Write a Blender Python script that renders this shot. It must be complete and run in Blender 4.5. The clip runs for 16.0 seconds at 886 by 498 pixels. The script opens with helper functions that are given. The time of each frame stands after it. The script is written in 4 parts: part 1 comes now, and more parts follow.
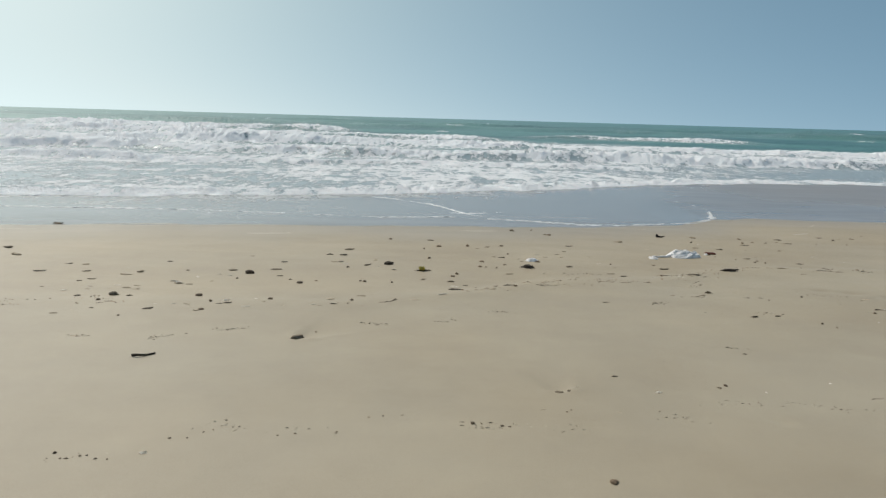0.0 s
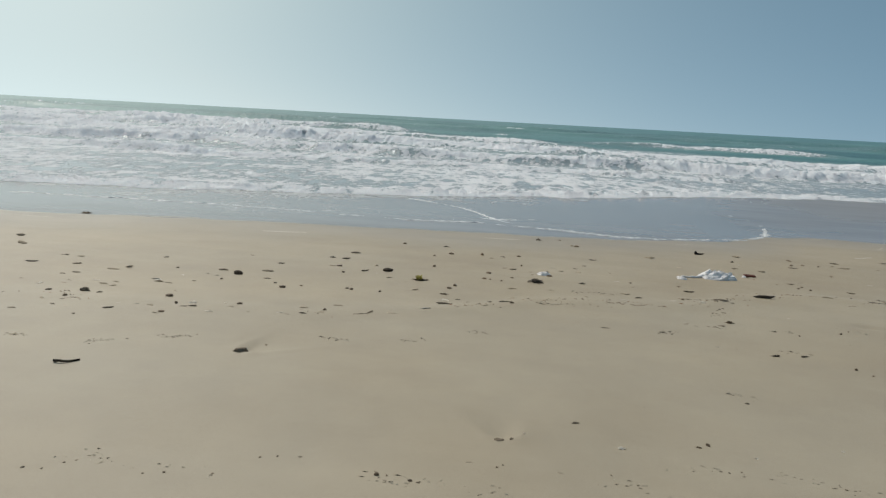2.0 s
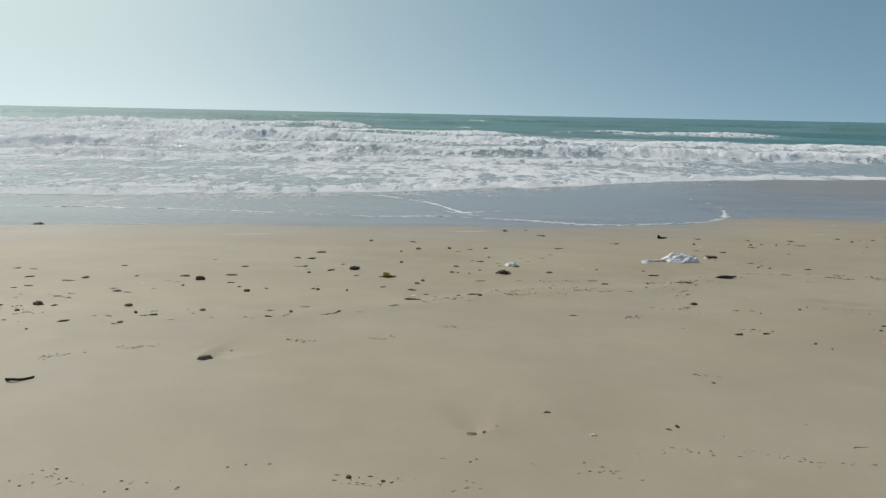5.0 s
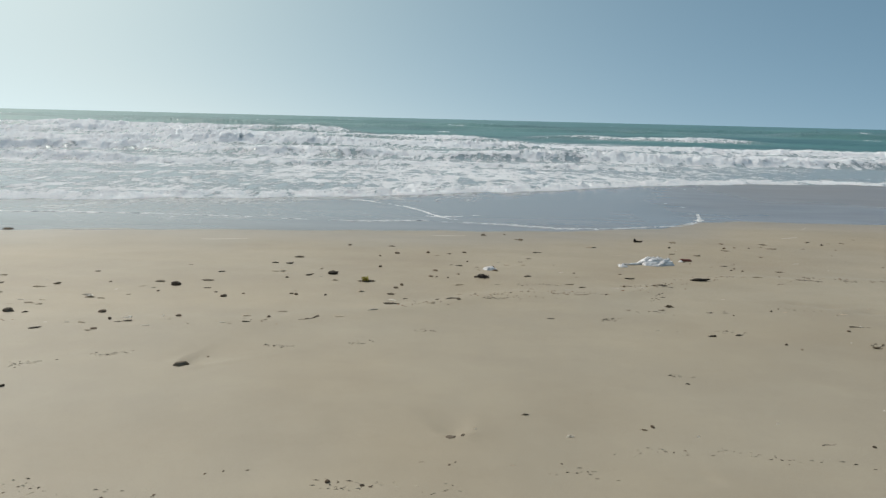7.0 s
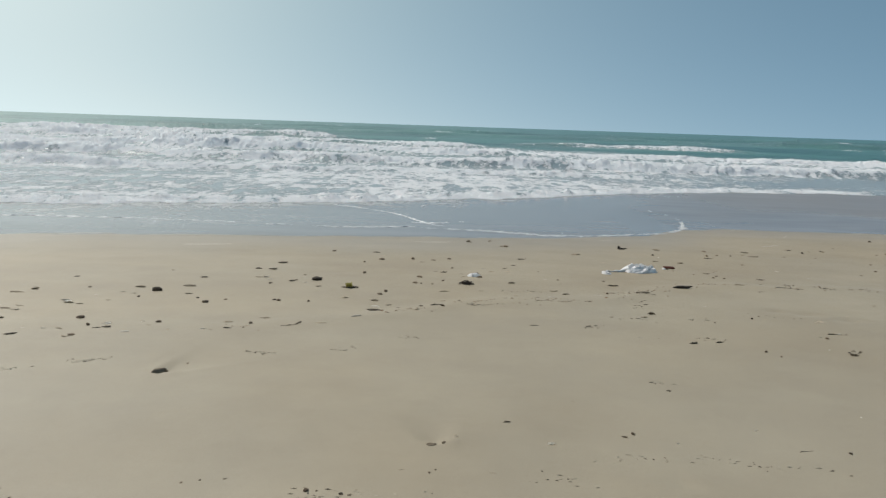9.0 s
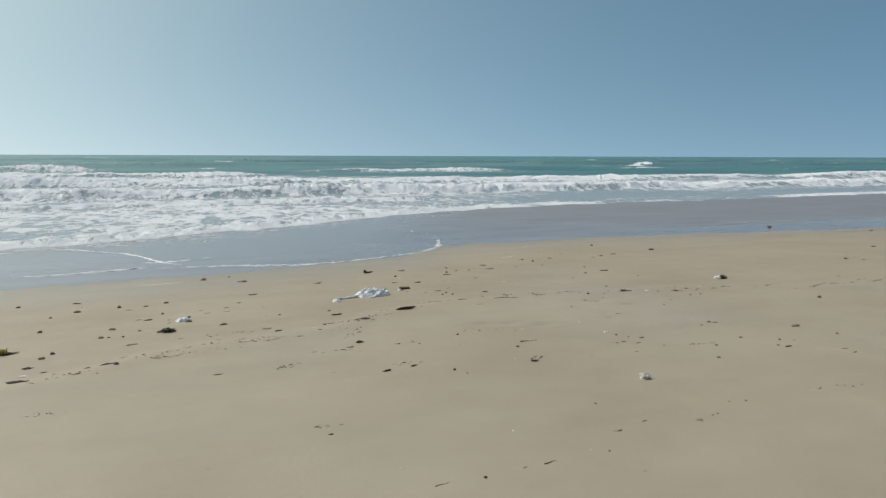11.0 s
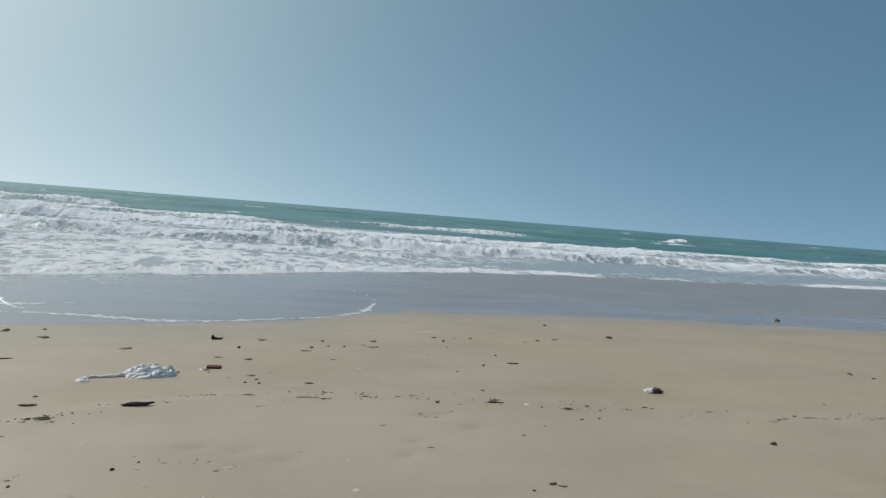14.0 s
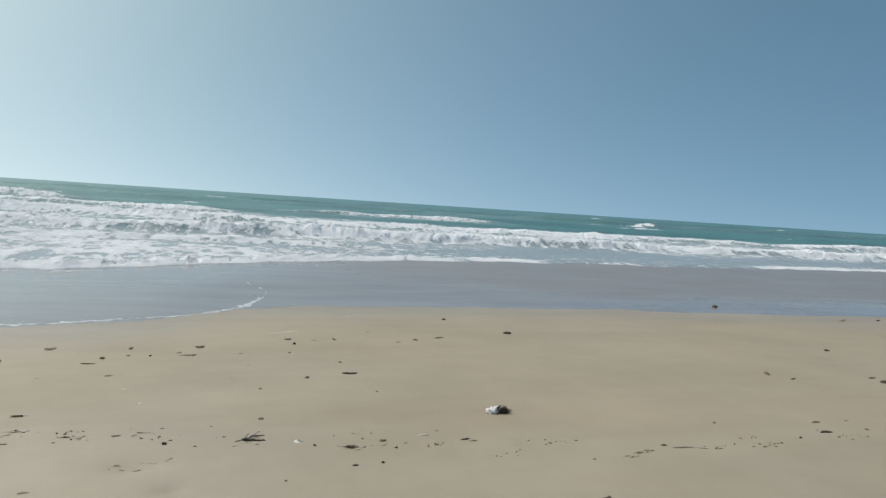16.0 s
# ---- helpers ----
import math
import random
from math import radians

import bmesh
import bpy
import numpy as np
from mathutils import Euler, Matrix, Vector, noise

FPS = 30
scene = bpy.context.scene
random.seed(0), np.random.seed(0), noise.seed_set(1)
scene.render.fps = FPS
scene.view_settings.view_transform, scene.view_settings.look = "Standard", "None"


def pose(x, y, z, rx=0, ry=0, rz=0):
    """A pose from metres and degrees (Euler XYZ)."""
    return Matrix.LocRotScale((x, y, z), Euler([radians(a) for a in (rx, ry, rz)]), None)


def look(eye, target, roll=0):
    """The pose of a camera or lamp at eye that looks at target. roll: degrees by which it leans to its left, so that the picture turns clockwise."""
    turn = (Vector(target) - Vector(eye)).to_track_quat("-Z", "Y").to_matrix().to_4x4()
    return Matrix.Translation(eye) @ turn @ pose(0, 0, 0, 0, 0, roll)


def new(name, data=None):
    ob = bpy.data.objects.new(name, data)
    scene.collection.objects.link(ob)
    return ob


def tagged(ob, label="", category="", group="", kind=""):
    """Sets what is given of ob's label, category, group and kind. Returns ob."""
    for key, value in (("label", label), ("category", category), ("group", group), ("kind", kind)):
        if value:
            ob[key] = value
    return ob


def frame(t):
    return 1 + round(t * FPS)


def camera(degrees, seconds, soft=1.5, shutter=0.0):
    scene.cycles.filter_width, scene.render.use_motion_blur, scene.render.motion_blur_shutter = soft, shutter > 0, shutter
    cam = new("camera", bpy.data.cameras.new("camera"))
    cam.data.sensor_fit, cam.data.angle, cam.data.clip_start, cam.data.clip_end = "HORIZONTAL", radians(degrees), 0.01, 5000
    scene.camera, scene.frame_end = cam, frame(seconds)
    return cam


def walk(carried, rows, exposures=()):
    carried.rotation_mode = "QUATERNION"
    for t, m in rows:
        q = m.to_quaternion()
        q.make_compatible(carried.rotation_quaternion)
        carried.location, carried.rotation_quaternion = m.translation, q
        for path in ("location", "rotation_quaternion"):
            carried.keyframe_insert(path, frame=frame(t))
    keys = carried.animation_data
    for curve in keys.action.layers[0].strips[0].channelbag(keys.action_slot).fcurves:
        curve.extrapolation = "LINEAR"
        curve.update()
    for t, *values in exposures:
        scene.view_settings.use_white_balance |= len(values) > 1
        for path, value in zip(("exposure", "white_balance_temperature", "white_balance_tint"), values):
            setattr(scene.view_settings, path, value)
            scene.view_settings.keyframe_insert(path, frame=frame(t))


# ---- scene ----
cam = camera(72.3, 16.0, soft=1.35)
PATH = [
    (0, (0.088, 0.359, 1.528), (0.046, 2.314, 1.107), 1.6),
    (0.2, (0.193, 0.434, 1.542), (0.177, 2.379, 1.077), 1.6),
    (0.5, (0.367, 0.603, 1.507), (0.274, 2.539, 1.014), 1.7),
    (0.7, (0.487, 0.646, 1.499), (0.283, 2.555, 0.941), 1.4),
    (1, (0.611, 0.775, 1.515), (0.319, 2.681, 0.984), 1.3),
    (1.2, (0.681, 0.788, 1.525), (0.397, 2.712, 1.056), 3.5),
    (1.5, (0.712, 0.957, 1.515), (0.445, 2.878, 1.026), 2.8),
    (1.7, (0.787, 0.932, 1.514), (0.510, 2.859, 1.054), 2.7),
    (2, (0.799, 0.976, 1.522), (0.567, 2.917, 1.101), 3.1),
    (2.2, (0.839, 0.968, 1.522), (0.610, 2.915, 1.123), 2.6),
    (2.5, (0.793, 0.986, 1.533), (0.584, 2.930, 1.116), 1.6),
    (2.7, (0.847, 0.979, 1.537), (0.645, 2.928, 1.135), 2.1),
    (3, (0.818, 0.994, 1.537), (0.682, 2.951, 1.147), 2.1),
    (3.2, (0.849, 0.988, 1.525), (0.731, 2.945, 1.131), 2.6),
    (3.5, (0.796, 0.998, 1.534), (0.648, 2.954, 1.140), 3.3),
    (3.7, (0.842, 0.987, 1.526), (0.631, 2.935, 1.123), 2),
    (4, (0.791, 1.008, 1.524), (0.595, 2.954, 1.105), 1.9),
    (4.2, (0.804, 1.020, 1.518), (0.623, 2.963, 1.079), 1.5),
    (6.3, (0.826, 1.007, 1.522), (0.748, 2.958, 1.092), 2),
    (6.5, (0.819, 1.005, 1.529), (0.730, 2.954, 1.089), 2.1),
    (7, (0.825, 0.998, 1.521), (0.766, 2.953, 1.101), 1.4),
    (7.5, (0.841, 1.005, 1.517), (0.805, 2.958, 1.090), 1.8),
    (8, (0.829, 1.007, 1.522), (0.794, 2.958, 1.083), 1.8),
    (8.2, (0.826, 1.001, 1.525), (0.798, 2.954, 1.098), 2),
    (10.3, (1.320, 1.051, 1.499), (1.438, 3.013, 1.133), -1.7),
    (10.5, (1.485, 1.113, 1.494), (1.715, 3.072, 1.165), -0.6),
    (10.8, (1.785, 1.266, 1.513), (2.264, 3.185, 1.216), 2.7),
    (11, (1.972, 1.340, 1.503), (2.600, 3.214, 1.199), 0.2),
    (11.2, (2.123, 1.409, 1.465), (2.764, 3.285, 1.194), 0.7),
    (11.5, (2.380, 1.556, 1.502), (2.883, 3.458, 1.142), -0.1),
    (11.7, (2.573, 1.643, 1.458), (3.025, 3.577, 1.220), 1.5),
    (12, (2.918, 1.852, 1.476), (3.391, 3.781, 1.244), -0.9),
    (12.2, (3.111, 1.916, 1.463), (3.561, 3.857, 1.290), -1.5),
    (12.5, (3.442, 2.121, 1.488), (3.885, 4.049, 1.190), -0.6),
    (12.7, (3.641, 2.208, 1.470), (4.048, 4.158, 1.287), 1),
    (13, (3.996, 2.444, 1.481), (4.560, 4.352, 1.278), 3.1),
    (13.2, (4.218, 2.536, 1.461), (4.759, 4.460, 1.386), 1.9),
    (13.5, (4.493, 2.704, 1.432), (4.937, 4.648, 1.281), 1.5),
    (13.7, (4.676, 2.774, 1.458), (5.034, 4.734, 1.284), 3),
    (14, (5.047, 3.059, 1.396), (5.569, 4.987, 1.286), 4.5),
    (14.2, (5.232, 3.129, 1.451), (5.821, 5.037, 1.339), 2.8),
    (14.5, (5.593, 3.367, 1.414), (6.056, 5.305, 1.238), 1.4),
    (14.7, (5.749, 3.417, 1.436), (6.108, 5.374, 1.233), 1.3),
    (15, (6.097, 3.663, 1.391), (6.569, 5.601, 1.243), 4.2),
    (15.2, (6.350, 3.745, 1.444), (6.967, 5.637, 1.245), 2.3),
    (15.5, (6.669, 3.933, 1.333), (7.204, 5.854, 1.171), -0.7),
    (15.7, (6.947, 4.030, 1.410), (7.492, 5.938, 1.162), 1.2),
    (16, (7.178, 4.219, 1.349), (7.781, 6.121, 1.206), 3.7),
]
# the phone's exposure and white balance drift a little
EXPOSURES = [(0, 0.1, 6650, 10), (1.5, -0.08, 6650, 10), (3.5, -0.1, 6570, 10), (7, 0.0, 6570, 10), (8.2, 0.0, 6570, 10), (10.5, 0.03, 6550, 10), (11.1, 0.12, 6550, 10), (11.5, 0.2, 6530, 10), (12, 0.12, 6450, 10), (12.5, 0.1, 6480, 10), (13, 0.06, 6400, 10), (13.5, 0.03, 6350, 10), (14, -0.03, 6340, 10), (15, -0.01, 6350, 10), (15.5, 0.08, 6420, 10), (16, 0.14, 6440, 10)]
walk(cam, [(t, look(eye, target, roll)) for t, eye, target, roll in PATH], EXPOSURES)

# ---- world, sun ----
SUN_AZIMUTH, SUN_HEIGHT = -46.0, 48.0  # degrees from +y (minus: towards -x) and above the horizon
SEA = -1.0  # still water level


def sun_way():
    a, h = radians(SUN_AZIMUTH), radians(SUN_HEIGHT)
    return Vector((math.sin(a) * math.cos(h), math.cos(a) * math.cos(h), math.sin(h)))


world = bpy.data.worlds.new("sky")
scene.world = world
world.use_nodes = True
wn, wl = world.node_tree.nodes, world.node_tree.links
wn.clear()
sky = wn.new("ShaderNodeTexSky")
sky.sky_type, sky.sun_disc = "NISHITA", False
sky.sun_elevation, sky.sun_rotation = radians(SUN_HEIGHT), radians(SUN_AZIMUTH)
sky.altitude, sky.air_density, sky.dust_density, sky.ozone_density = 2000, 0.4, 6.0, 3.0
back = wn.new("ShaderNodeBackground")
back.inputs["Strength"].default_value = 0.138
out = wn.new("ShaderNodeOutputWorld")
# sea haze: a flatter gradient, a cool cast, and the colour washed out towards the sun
where, lift = wn.new("ShaderNodeTexCoord"), wn.new("ShaderNodeMapping")
lift.inputs["Location"].default_value = (0, 0, 0.16)
wl.new(where.outputs["Generated"], lift.inputs["Vector"])
wl.new(lift.outputs["Vector"], sky.inputs["Vector"])
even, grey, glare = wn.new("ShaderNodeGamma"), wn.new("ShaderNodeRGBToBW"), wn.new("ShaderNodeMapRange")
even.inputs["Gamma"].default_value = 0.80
for key, v in (("From Min", 0.72), ("From Max", 3.0), ("To Min", 0.02), ("To Max", 0.75)):
    glare.inputs[key].default_value = v
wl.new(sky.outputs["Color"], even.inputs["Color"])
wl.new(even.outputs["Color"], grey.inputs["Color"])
wl.new(grey.outputs["Val"], glare.inputs["Value"])


def tinted(source, colour):
    m = wn.new("ShaderNodeMix")
    m.data_type, m.blend_type = "RGBA", "MULTIPLY"
    m.inputs[0].default_value, m.inputs[7].default_value = 1.0, colour
    wl.new(source, m.inputs[6])
    return m.outputs[2]


milky = wn.new("ShaderNodeMix")
milky.data_type = "RGBA"
wl.new(glare.outputs["Result"], milky.inputs[0])
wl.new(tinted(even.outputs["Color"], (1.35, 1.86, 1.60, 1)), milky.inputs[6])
wl.new(tinted(grey.outputs["Val"], (1.64, 1.84, 1.82, 1)), milky.inputs[7])
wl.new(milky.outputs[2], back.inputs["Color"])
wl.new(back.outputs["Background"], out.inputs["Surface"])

sun = new("sun", bpy.data.lights.new("sun", "SUN"))
sun.data.energy, sun.data.angle, sun.data.color = 2.65, radians(0.6), (1.0, 0.93, 0.87)
sun.matrix_world = look(sun_way() * 50, (0, 0, 0))


# ---- noise on arrays ----
import functools


@functools.lru_cache(None)
def table(seed):
    return np.random.default_rng(seed).random((256, 256))


def grain(x, y, seed):
    """Smooth value noise, 0 to 1, one cell a unit."""
    t = table(seed)
    xi, yi = np.floor(x).astype(int), np.floor(y).astype(int)
    fx, fy = x - xi, y - yi
    fx, fy = fx * fx * fx * (fx * (fx * 6 - 15) + 10), fy * fy * fy * (fy * (fy * 6 - 15) + 10)
    a, b = t[xi % 256, yi % 256], t[(xi + 1) % 256, yi % 256]
    c, d = t[xi % 256, (yi + 1) % 256], t[(xi + 1) % 256, (yi + 1) % 256]
    return (a * (1 - fx) + b * fx) * (1 - fy) + (c * (1 - fx) + d * fx) * fy


def layers(x, y, seed, n=4, gain=0.5):
    total, size, amp = 0.0, 0.0, 1.0
    for k in range(n):
        total = total + amp * grain(x * 2.03**k + 17.3 * k, y * 2.03**k - 9.1 * k, seed + k)
        size, amp = size + amp, amp * gain
    return total / size


def step(a, b, v):
    t = np.clip((v - a) / (b - a), 0, 1)
    return t * t * (3 - 2 * t)


# ---- materials ----
def material(name):
    m = bpy.data.materials.new(name)
    m.use_nodes = True
    return m, m.node_tree.nodes, m.node_tree.links, m.node_tree.nodes["Principled BSDF"]


def add(nodes, kind, **inputs):
    n = nodes.new(kind)
    for k, v in inputs.items():
        n.inputs[k.replace("_", " ")].default_value = v
    return n


def noise_tex(nodes, links, scale, detail=4.0, rough=0.55, coords=None):
    n = add(nodes, "ShaderNodeTexNoise", Scale=scale, Detail=detail, Roughness=rough)
    if coords is not None:
        links.new(coords, n.inputs["Vector"])
    return n


def ramp(nodes, links, fac, stops):
    r = nodes.new("ShaderNodeValToRGB")
    e = r.color_ramp.elements
    while len(e) < len(stops):
        e.new(0.5)
    for el, (p, c) in zip(e, stops):
        el.position, el.color = p, (*c, 1) if len(c) == 3 else c
    links.new(fac, r.inputs["Fac"])
    return r


def mixed(nodes, links, fac, a, b, kind="MIX"):
    """A colour mix; a, b and fac are sockets or values."""
    m = nodes.new("ShaderNodeMix")
    m.data_type, m.blend_type = "RGBA", kind
    for sock, v in ((m.inputs[0], fac), (m.inputs[6], a), (m.inputs[7], b)):
        if isinstance(v, bpy.types.NodeSocket):
            links.new(v, sock)
        elif isinstance(v, tuple):
            sock.default_value = (*v, 1)
        else:
            sock.default_value = v
    return m.outputs[2]


def maths(nodes, links, op, a, b=0.0, clamp=False):
    m = nodes.new("ShaderNodeMath")
    m.operation, m.use_clamp = op, clamp
    for sock, v in zip(m.inputs, (a, b)):
        if isinstance(v, bpy.types.NodeSocket):
            links.new(v, sock)
        else:
            sock.default_value = v
    return m.outputs[0]


def bumped(nodes, links, height, bsdf, strength, distance):
    b = add(nodes, "ShaderNodeBump", Strength=strength, Distance=distance)
    links.new(height, b.inputs["Height"])
    links.new(b.outputs["Normal"], bsdf.inputs["Normal"])


def spread(nodes, links, sx, sy, sz=1.0):
    """World-size coordinates, stretched along the shore."""
    g = nodes.new("ShaderNodeNewGeometry")
    m = nodes.new("ShaderNodeMapping")
    m.inputs["Scale"].default_value = (sx, sy, sz)
    links.new(g.outputs["Position"], m.inputs["Vector"])
    return m.outputs["Vector"]


def sand_material():
    m, n, l, p = material("damp_sand")
    pos = spread(n, l, 1, 1)
    wet = n.new("ShaderNodeAttribute")
    wet.attribute_name = "wet"
    big = noise_tex(n, l, 0.55, 5, 0.6, pos)
    long = noise_tex(n, l, 1.0, 5, 0.6, spread(n, l, 0.25, 1.3))
    fine = noise_tex(n, l, 260, 3, 0.7, pos)
    mid = noise_tex(n, l, 14, 6, 0.65, pos)
    dry = ramp(n, l, big.outputs["Fac"], [(0.3, (0.352, 0.286, 0.202)), (0.7, (0.422, 0.352, 0.254))])
    dry2 = mixed(n, l, 0.18, dry.outputs["Color"], ramp(n, l, long.outputs["Fac"], [(0.35, (0.335, 0.275, 0.19)), (0.65, (0.44, 0.367, 0.26))]).outputs["Color"])
    speck = ramp(n, l, fine.outputs["Fac"], [(0.25, (0.6, 0.58, 0.55)), (0.5, (1, 1, 1)), (0.8, (1.15, 1.15, 1.15))])
    blotch = noise_tex(n, l, 2.6, 4, 0.6, pos)
    tone = ramp(n, l, blotch.outputs["Fac"], [(0.3, (0.97, 0.97, 0.97)), (0.7, (1.03, 1.028, 1.025))])
    dry2 = mixed(n, l, 1.0, dry2, tone.outputs["Color"], "MULTIPLY")
    dry3 = mixed(n, l, 0.5, dry2, speck.outputs["Color"], "MULTIPLY")
    # cool-to-warm tint: the grey sheen on the sand, put into its colour
    sheen_tint = n.new("ShaderNodeAttribute")
    sheen_tint.attribute_name = "sheen_tint"
    cast = noise_tex(n, l, 0.35, 4, 0.6, pos)
    share = maths(n, l, "ADD", sheen_tint.outputs["Fac"], maths(n, l, "MULTIPLY", maths(n, l, "SUBTRACT", cast.outputs["Fac"], 0.5), 1.6), True)
    dry3 = mixed(n, l, 1.0, dry3, mixed(n, l, share, (0.97, 1.0, 1.03), (1.02, 0.99, 0.915)), "MULTIPLY")
    soaked = ramp(n, l, long.outputs["Fac"], [(0.3, (0.235, 0.212, 0.20)), (0.7, (0.30, 0.273, 0.258))])
    lace_and_sheen = n.new("ShaderNodeAttribute")
    lace_and_sheen.attribute_name = "lace_and_sheen"
    web = noise_tex(n, l, 1.6, 7, 0.68, spread(n, l, 0.8, 0.55))
    web.inputs["Distortion"].default_value = 1.4
    v = maths(n, l, "ADD", lace_and_sheen.outputs["Fac"], maths(n, l, "MULTIPLY", maths(n, l, "SUBTRACT", web.outputs["Fac"], 0.5), 1.6))
    froth = ramp(n, l, v, [(0.24, (0, 0, 0)), (0.85, (0.6,) * 3)])
    froth = maths(n, l, "MULTIPLY", froth.outputs["Color"], maths(n, l, "MULTIPLY", lace_and_sheen.outputs["Fac"], 8.0, True))
    wet_or_dry = mixed(n, l, wet.outputs["Fac"], dry3, soaked.outputs["Color"])
    l.new(mixed(n, l, froth, wet_or_dry, (0.78, 0.80, 0.80)), p.inputs["Base Color"])
    film = n.new("ShaderNodeAttribute")
    film.attribute_name = "film"
    rough = ramp(n, l, film.outputs["Fac"], [(0.0, (0.60,) * 3), (0.5, (0.42,) * 3), (0.8, (0.24,) * 3), (1.0, (0.09,) * 3)])
    l.new(mixed(n, l, froth, rough.outputs["Color"], (0.8, 0.8, 0.8)), p.inputs["Roughness"])
    p.inputs["IOR"].default_value = 1.45
    h = maths(n, l, "ADD", maths(n, l, "MULTIPLY", fine.outputs["Fac"], 0.0012), maths(n, l, "MULTIPLY", mid.outputs["Fac"], 0.0028))
    b = add(n, "ShaderNodeBump", Distance=1.0)
    l.new(maths(n, l, "SUBTRACT", 1.0, maths(n, l, "MULTIPLY", wet.outputs["Fac"], 0.97)), b.inputs["Strength"])
    l.new(h, b.inputs["Height"])
    l.new(b.outputs["Normal"], p.inputs["Normal"])
    return m


def sea_material():
    m, n, l, p = material("sea_water_and_foam")
    foam = n.new("ShaderNodeAttribute")
    foam.attribute_name = "foam"
    shallow = n.new("ShaderNodeAttribute")
    shallow.attribute_name = "shallow"
    near = spread(n, l, 0.85, 0.45)
    froth = noise_tex(n, l, 2.2, 8, 0.72, near)
    froth.inputs["Distortion"].default_value = 0.6
    fizz = noise_tex(n, l, 9, 5, 0.7, spread(n, l, 0.7, 0.9))
    ripple = noise_tex(n, l, 2.6, 5, 0.62, spread(n, l, 0.5, 1.2))
    patch = noise_tex(n, l, 0.06, 4, 0.6, spread(n, l, 0.4, 1.0))
    # net of foam threads round open cells, at two sizes
    bend = noise_tex(n, l, 1.1, 5, 0.65, near)
    bent = mixed(n, l, 0.9, near, bend.outputs["Color"], "ADD")
    webs = []
    for scale, thin in ((0.9, 0.22), (2.0, 0.26)):
        cells = add(n, "ShaderNodeTexVoronoi", Scale=scale)
        cells.feature = "DISTANCE_TO_EDGE"
        l.new(bent, cells.inputs["Vector"])
        webs.append(ramp(n, l, cells.outputs["Distance"], [(0.0, (1, 1, 1)), (thin, (0, 0, 0))]).outputs["Color"])
    web = maths(n, l, "MAXIMUM", webs[0], maths(n, l, "MULTIPLY", webs[1], 0.8))
    v = maths(n, l, "ADD", foam.outputs["Fac"], maths(n, l, "MULTIPLY", maths(n, l, "SUBTRACT", froth.outputs["Fac"], 0.5), 2.1))
    v = maths(n, l, "ADD", v, maths(n, l, "MULTIPLY", maths(n, l, "SUBTRACT", fizz.outputs["Fac"], 0.5), 1.2))
    v = maths(n, l, "ADD", v, maths(n, l, "MULTIPLY", maths(n, l, "MULTIPLY", maths(n, l, "SUBTRACT", web, 0.35), foam.outputs["Fac"]), 1.0))
    cover = ramp(n, l, v, [(0.45, (0, 0, 0)), (0.58, (1, 1, 1))])
    deep = ramp(n, l, patch.outputs["Fac"], [(0.38, (0.035, 0.125, 0.115)), (0.62, (0.09, 0.235, 0.20))])
    silt = mixed(n, l, shallow.outputs["Fac"], deep.outputs["Color"], (0.27, 0.32, 0.34))
    # stirred-up water full of bubbles is paler
    silt = mixed(n, l, maths(n, l, "MULTIPLY", foam.outputs["Fac"], 1.1, True), silt, (0.46, 0.54, 0.57))
    bubbly = maths(n, l, "ADD", maths(n, l, "MULTIPLY", froth.outputs["Fac"], 0.5), maths(n, l, "MULTIPLY", fizz.outputs["Fac"], 0.5))
    white = ramp(n, l, bubbly, [(0.36, (0.74, 0.79, 0.82)), (0.52, (0.98, 0.985, 0.985))])
    l.new(mixed(n, l, cover.outputs["Color"], silt, white.outputs["Color"]), p.inputs["Base Color"])
    l.new(ramp(n, l, cover.outputs["Color"], [(0, (0.30,) * 3), (1, (0.85,) * 3)]).outputs["Color"], p.inputs["Roughness"])
    p.inputs["IOR"].default_value = 1.33
    l.new(maths(n, l, "MULTIPLY", cover.outputs["Color"], 0.6), p.inputs["Subsurface Weight"])
    p.inputs["Subsurface Radius"].default_value, p.inputs["Subsurface Scale"].default_value = (0.95, 1.0, 1.0), 0.11
    h = maths(n, l, "ADD", maths(n, l, "MULTIPLY", ripple.outputs["Fac"], 0.06), maths(n, l, "MULTIPLY", froth.outputs["Fac"], 0.05))
    h = maths(n, l, "ADD", h, maths(n, l, "MULTIPLY", maths(n, l, "MULTIPLY", cover.outputs["Color"], froth.outputs["Fac"]), 0.16))
    h = maths(n, l, "ADD", h, maths(n, l, "MULTIPLY", maths(n, l, "MULTIPLY", cover.outputs["Color"], fizz.outputs["Fac"]), 0.10))
    bumped(n, l, h, p, 1.0, 1.0)
    return m


SAND, WATER = sand_material(), sea_material()


# ---- ground ----
def shore(x):
    """y of the edge between damp and soaked sand, along the beach."""
    return np.interp(x, [-60, -14, -9, -3, 0, 3.4, 5.4, 6.8, 8.2, 12, 16, 20, 28, 60], [9.5, 11.4, 12.2, 13.1, 13.7, 14.2, 15.0, 16.5, 17.1, 17.3, 16.6, 15.8, 14.6, 13.5])


def surf_edge(x):
    """y of the ragged foam front."""
    return np.interp(x, [-60, -14, -6, -2, 1, 4, 8, 12, 18, 30, 60, 120], [14.5, 16.0, 17.8, 19.2, 20.9, 22.8, 24.9, 26.4, 28.0, 29.5, 32, 38])


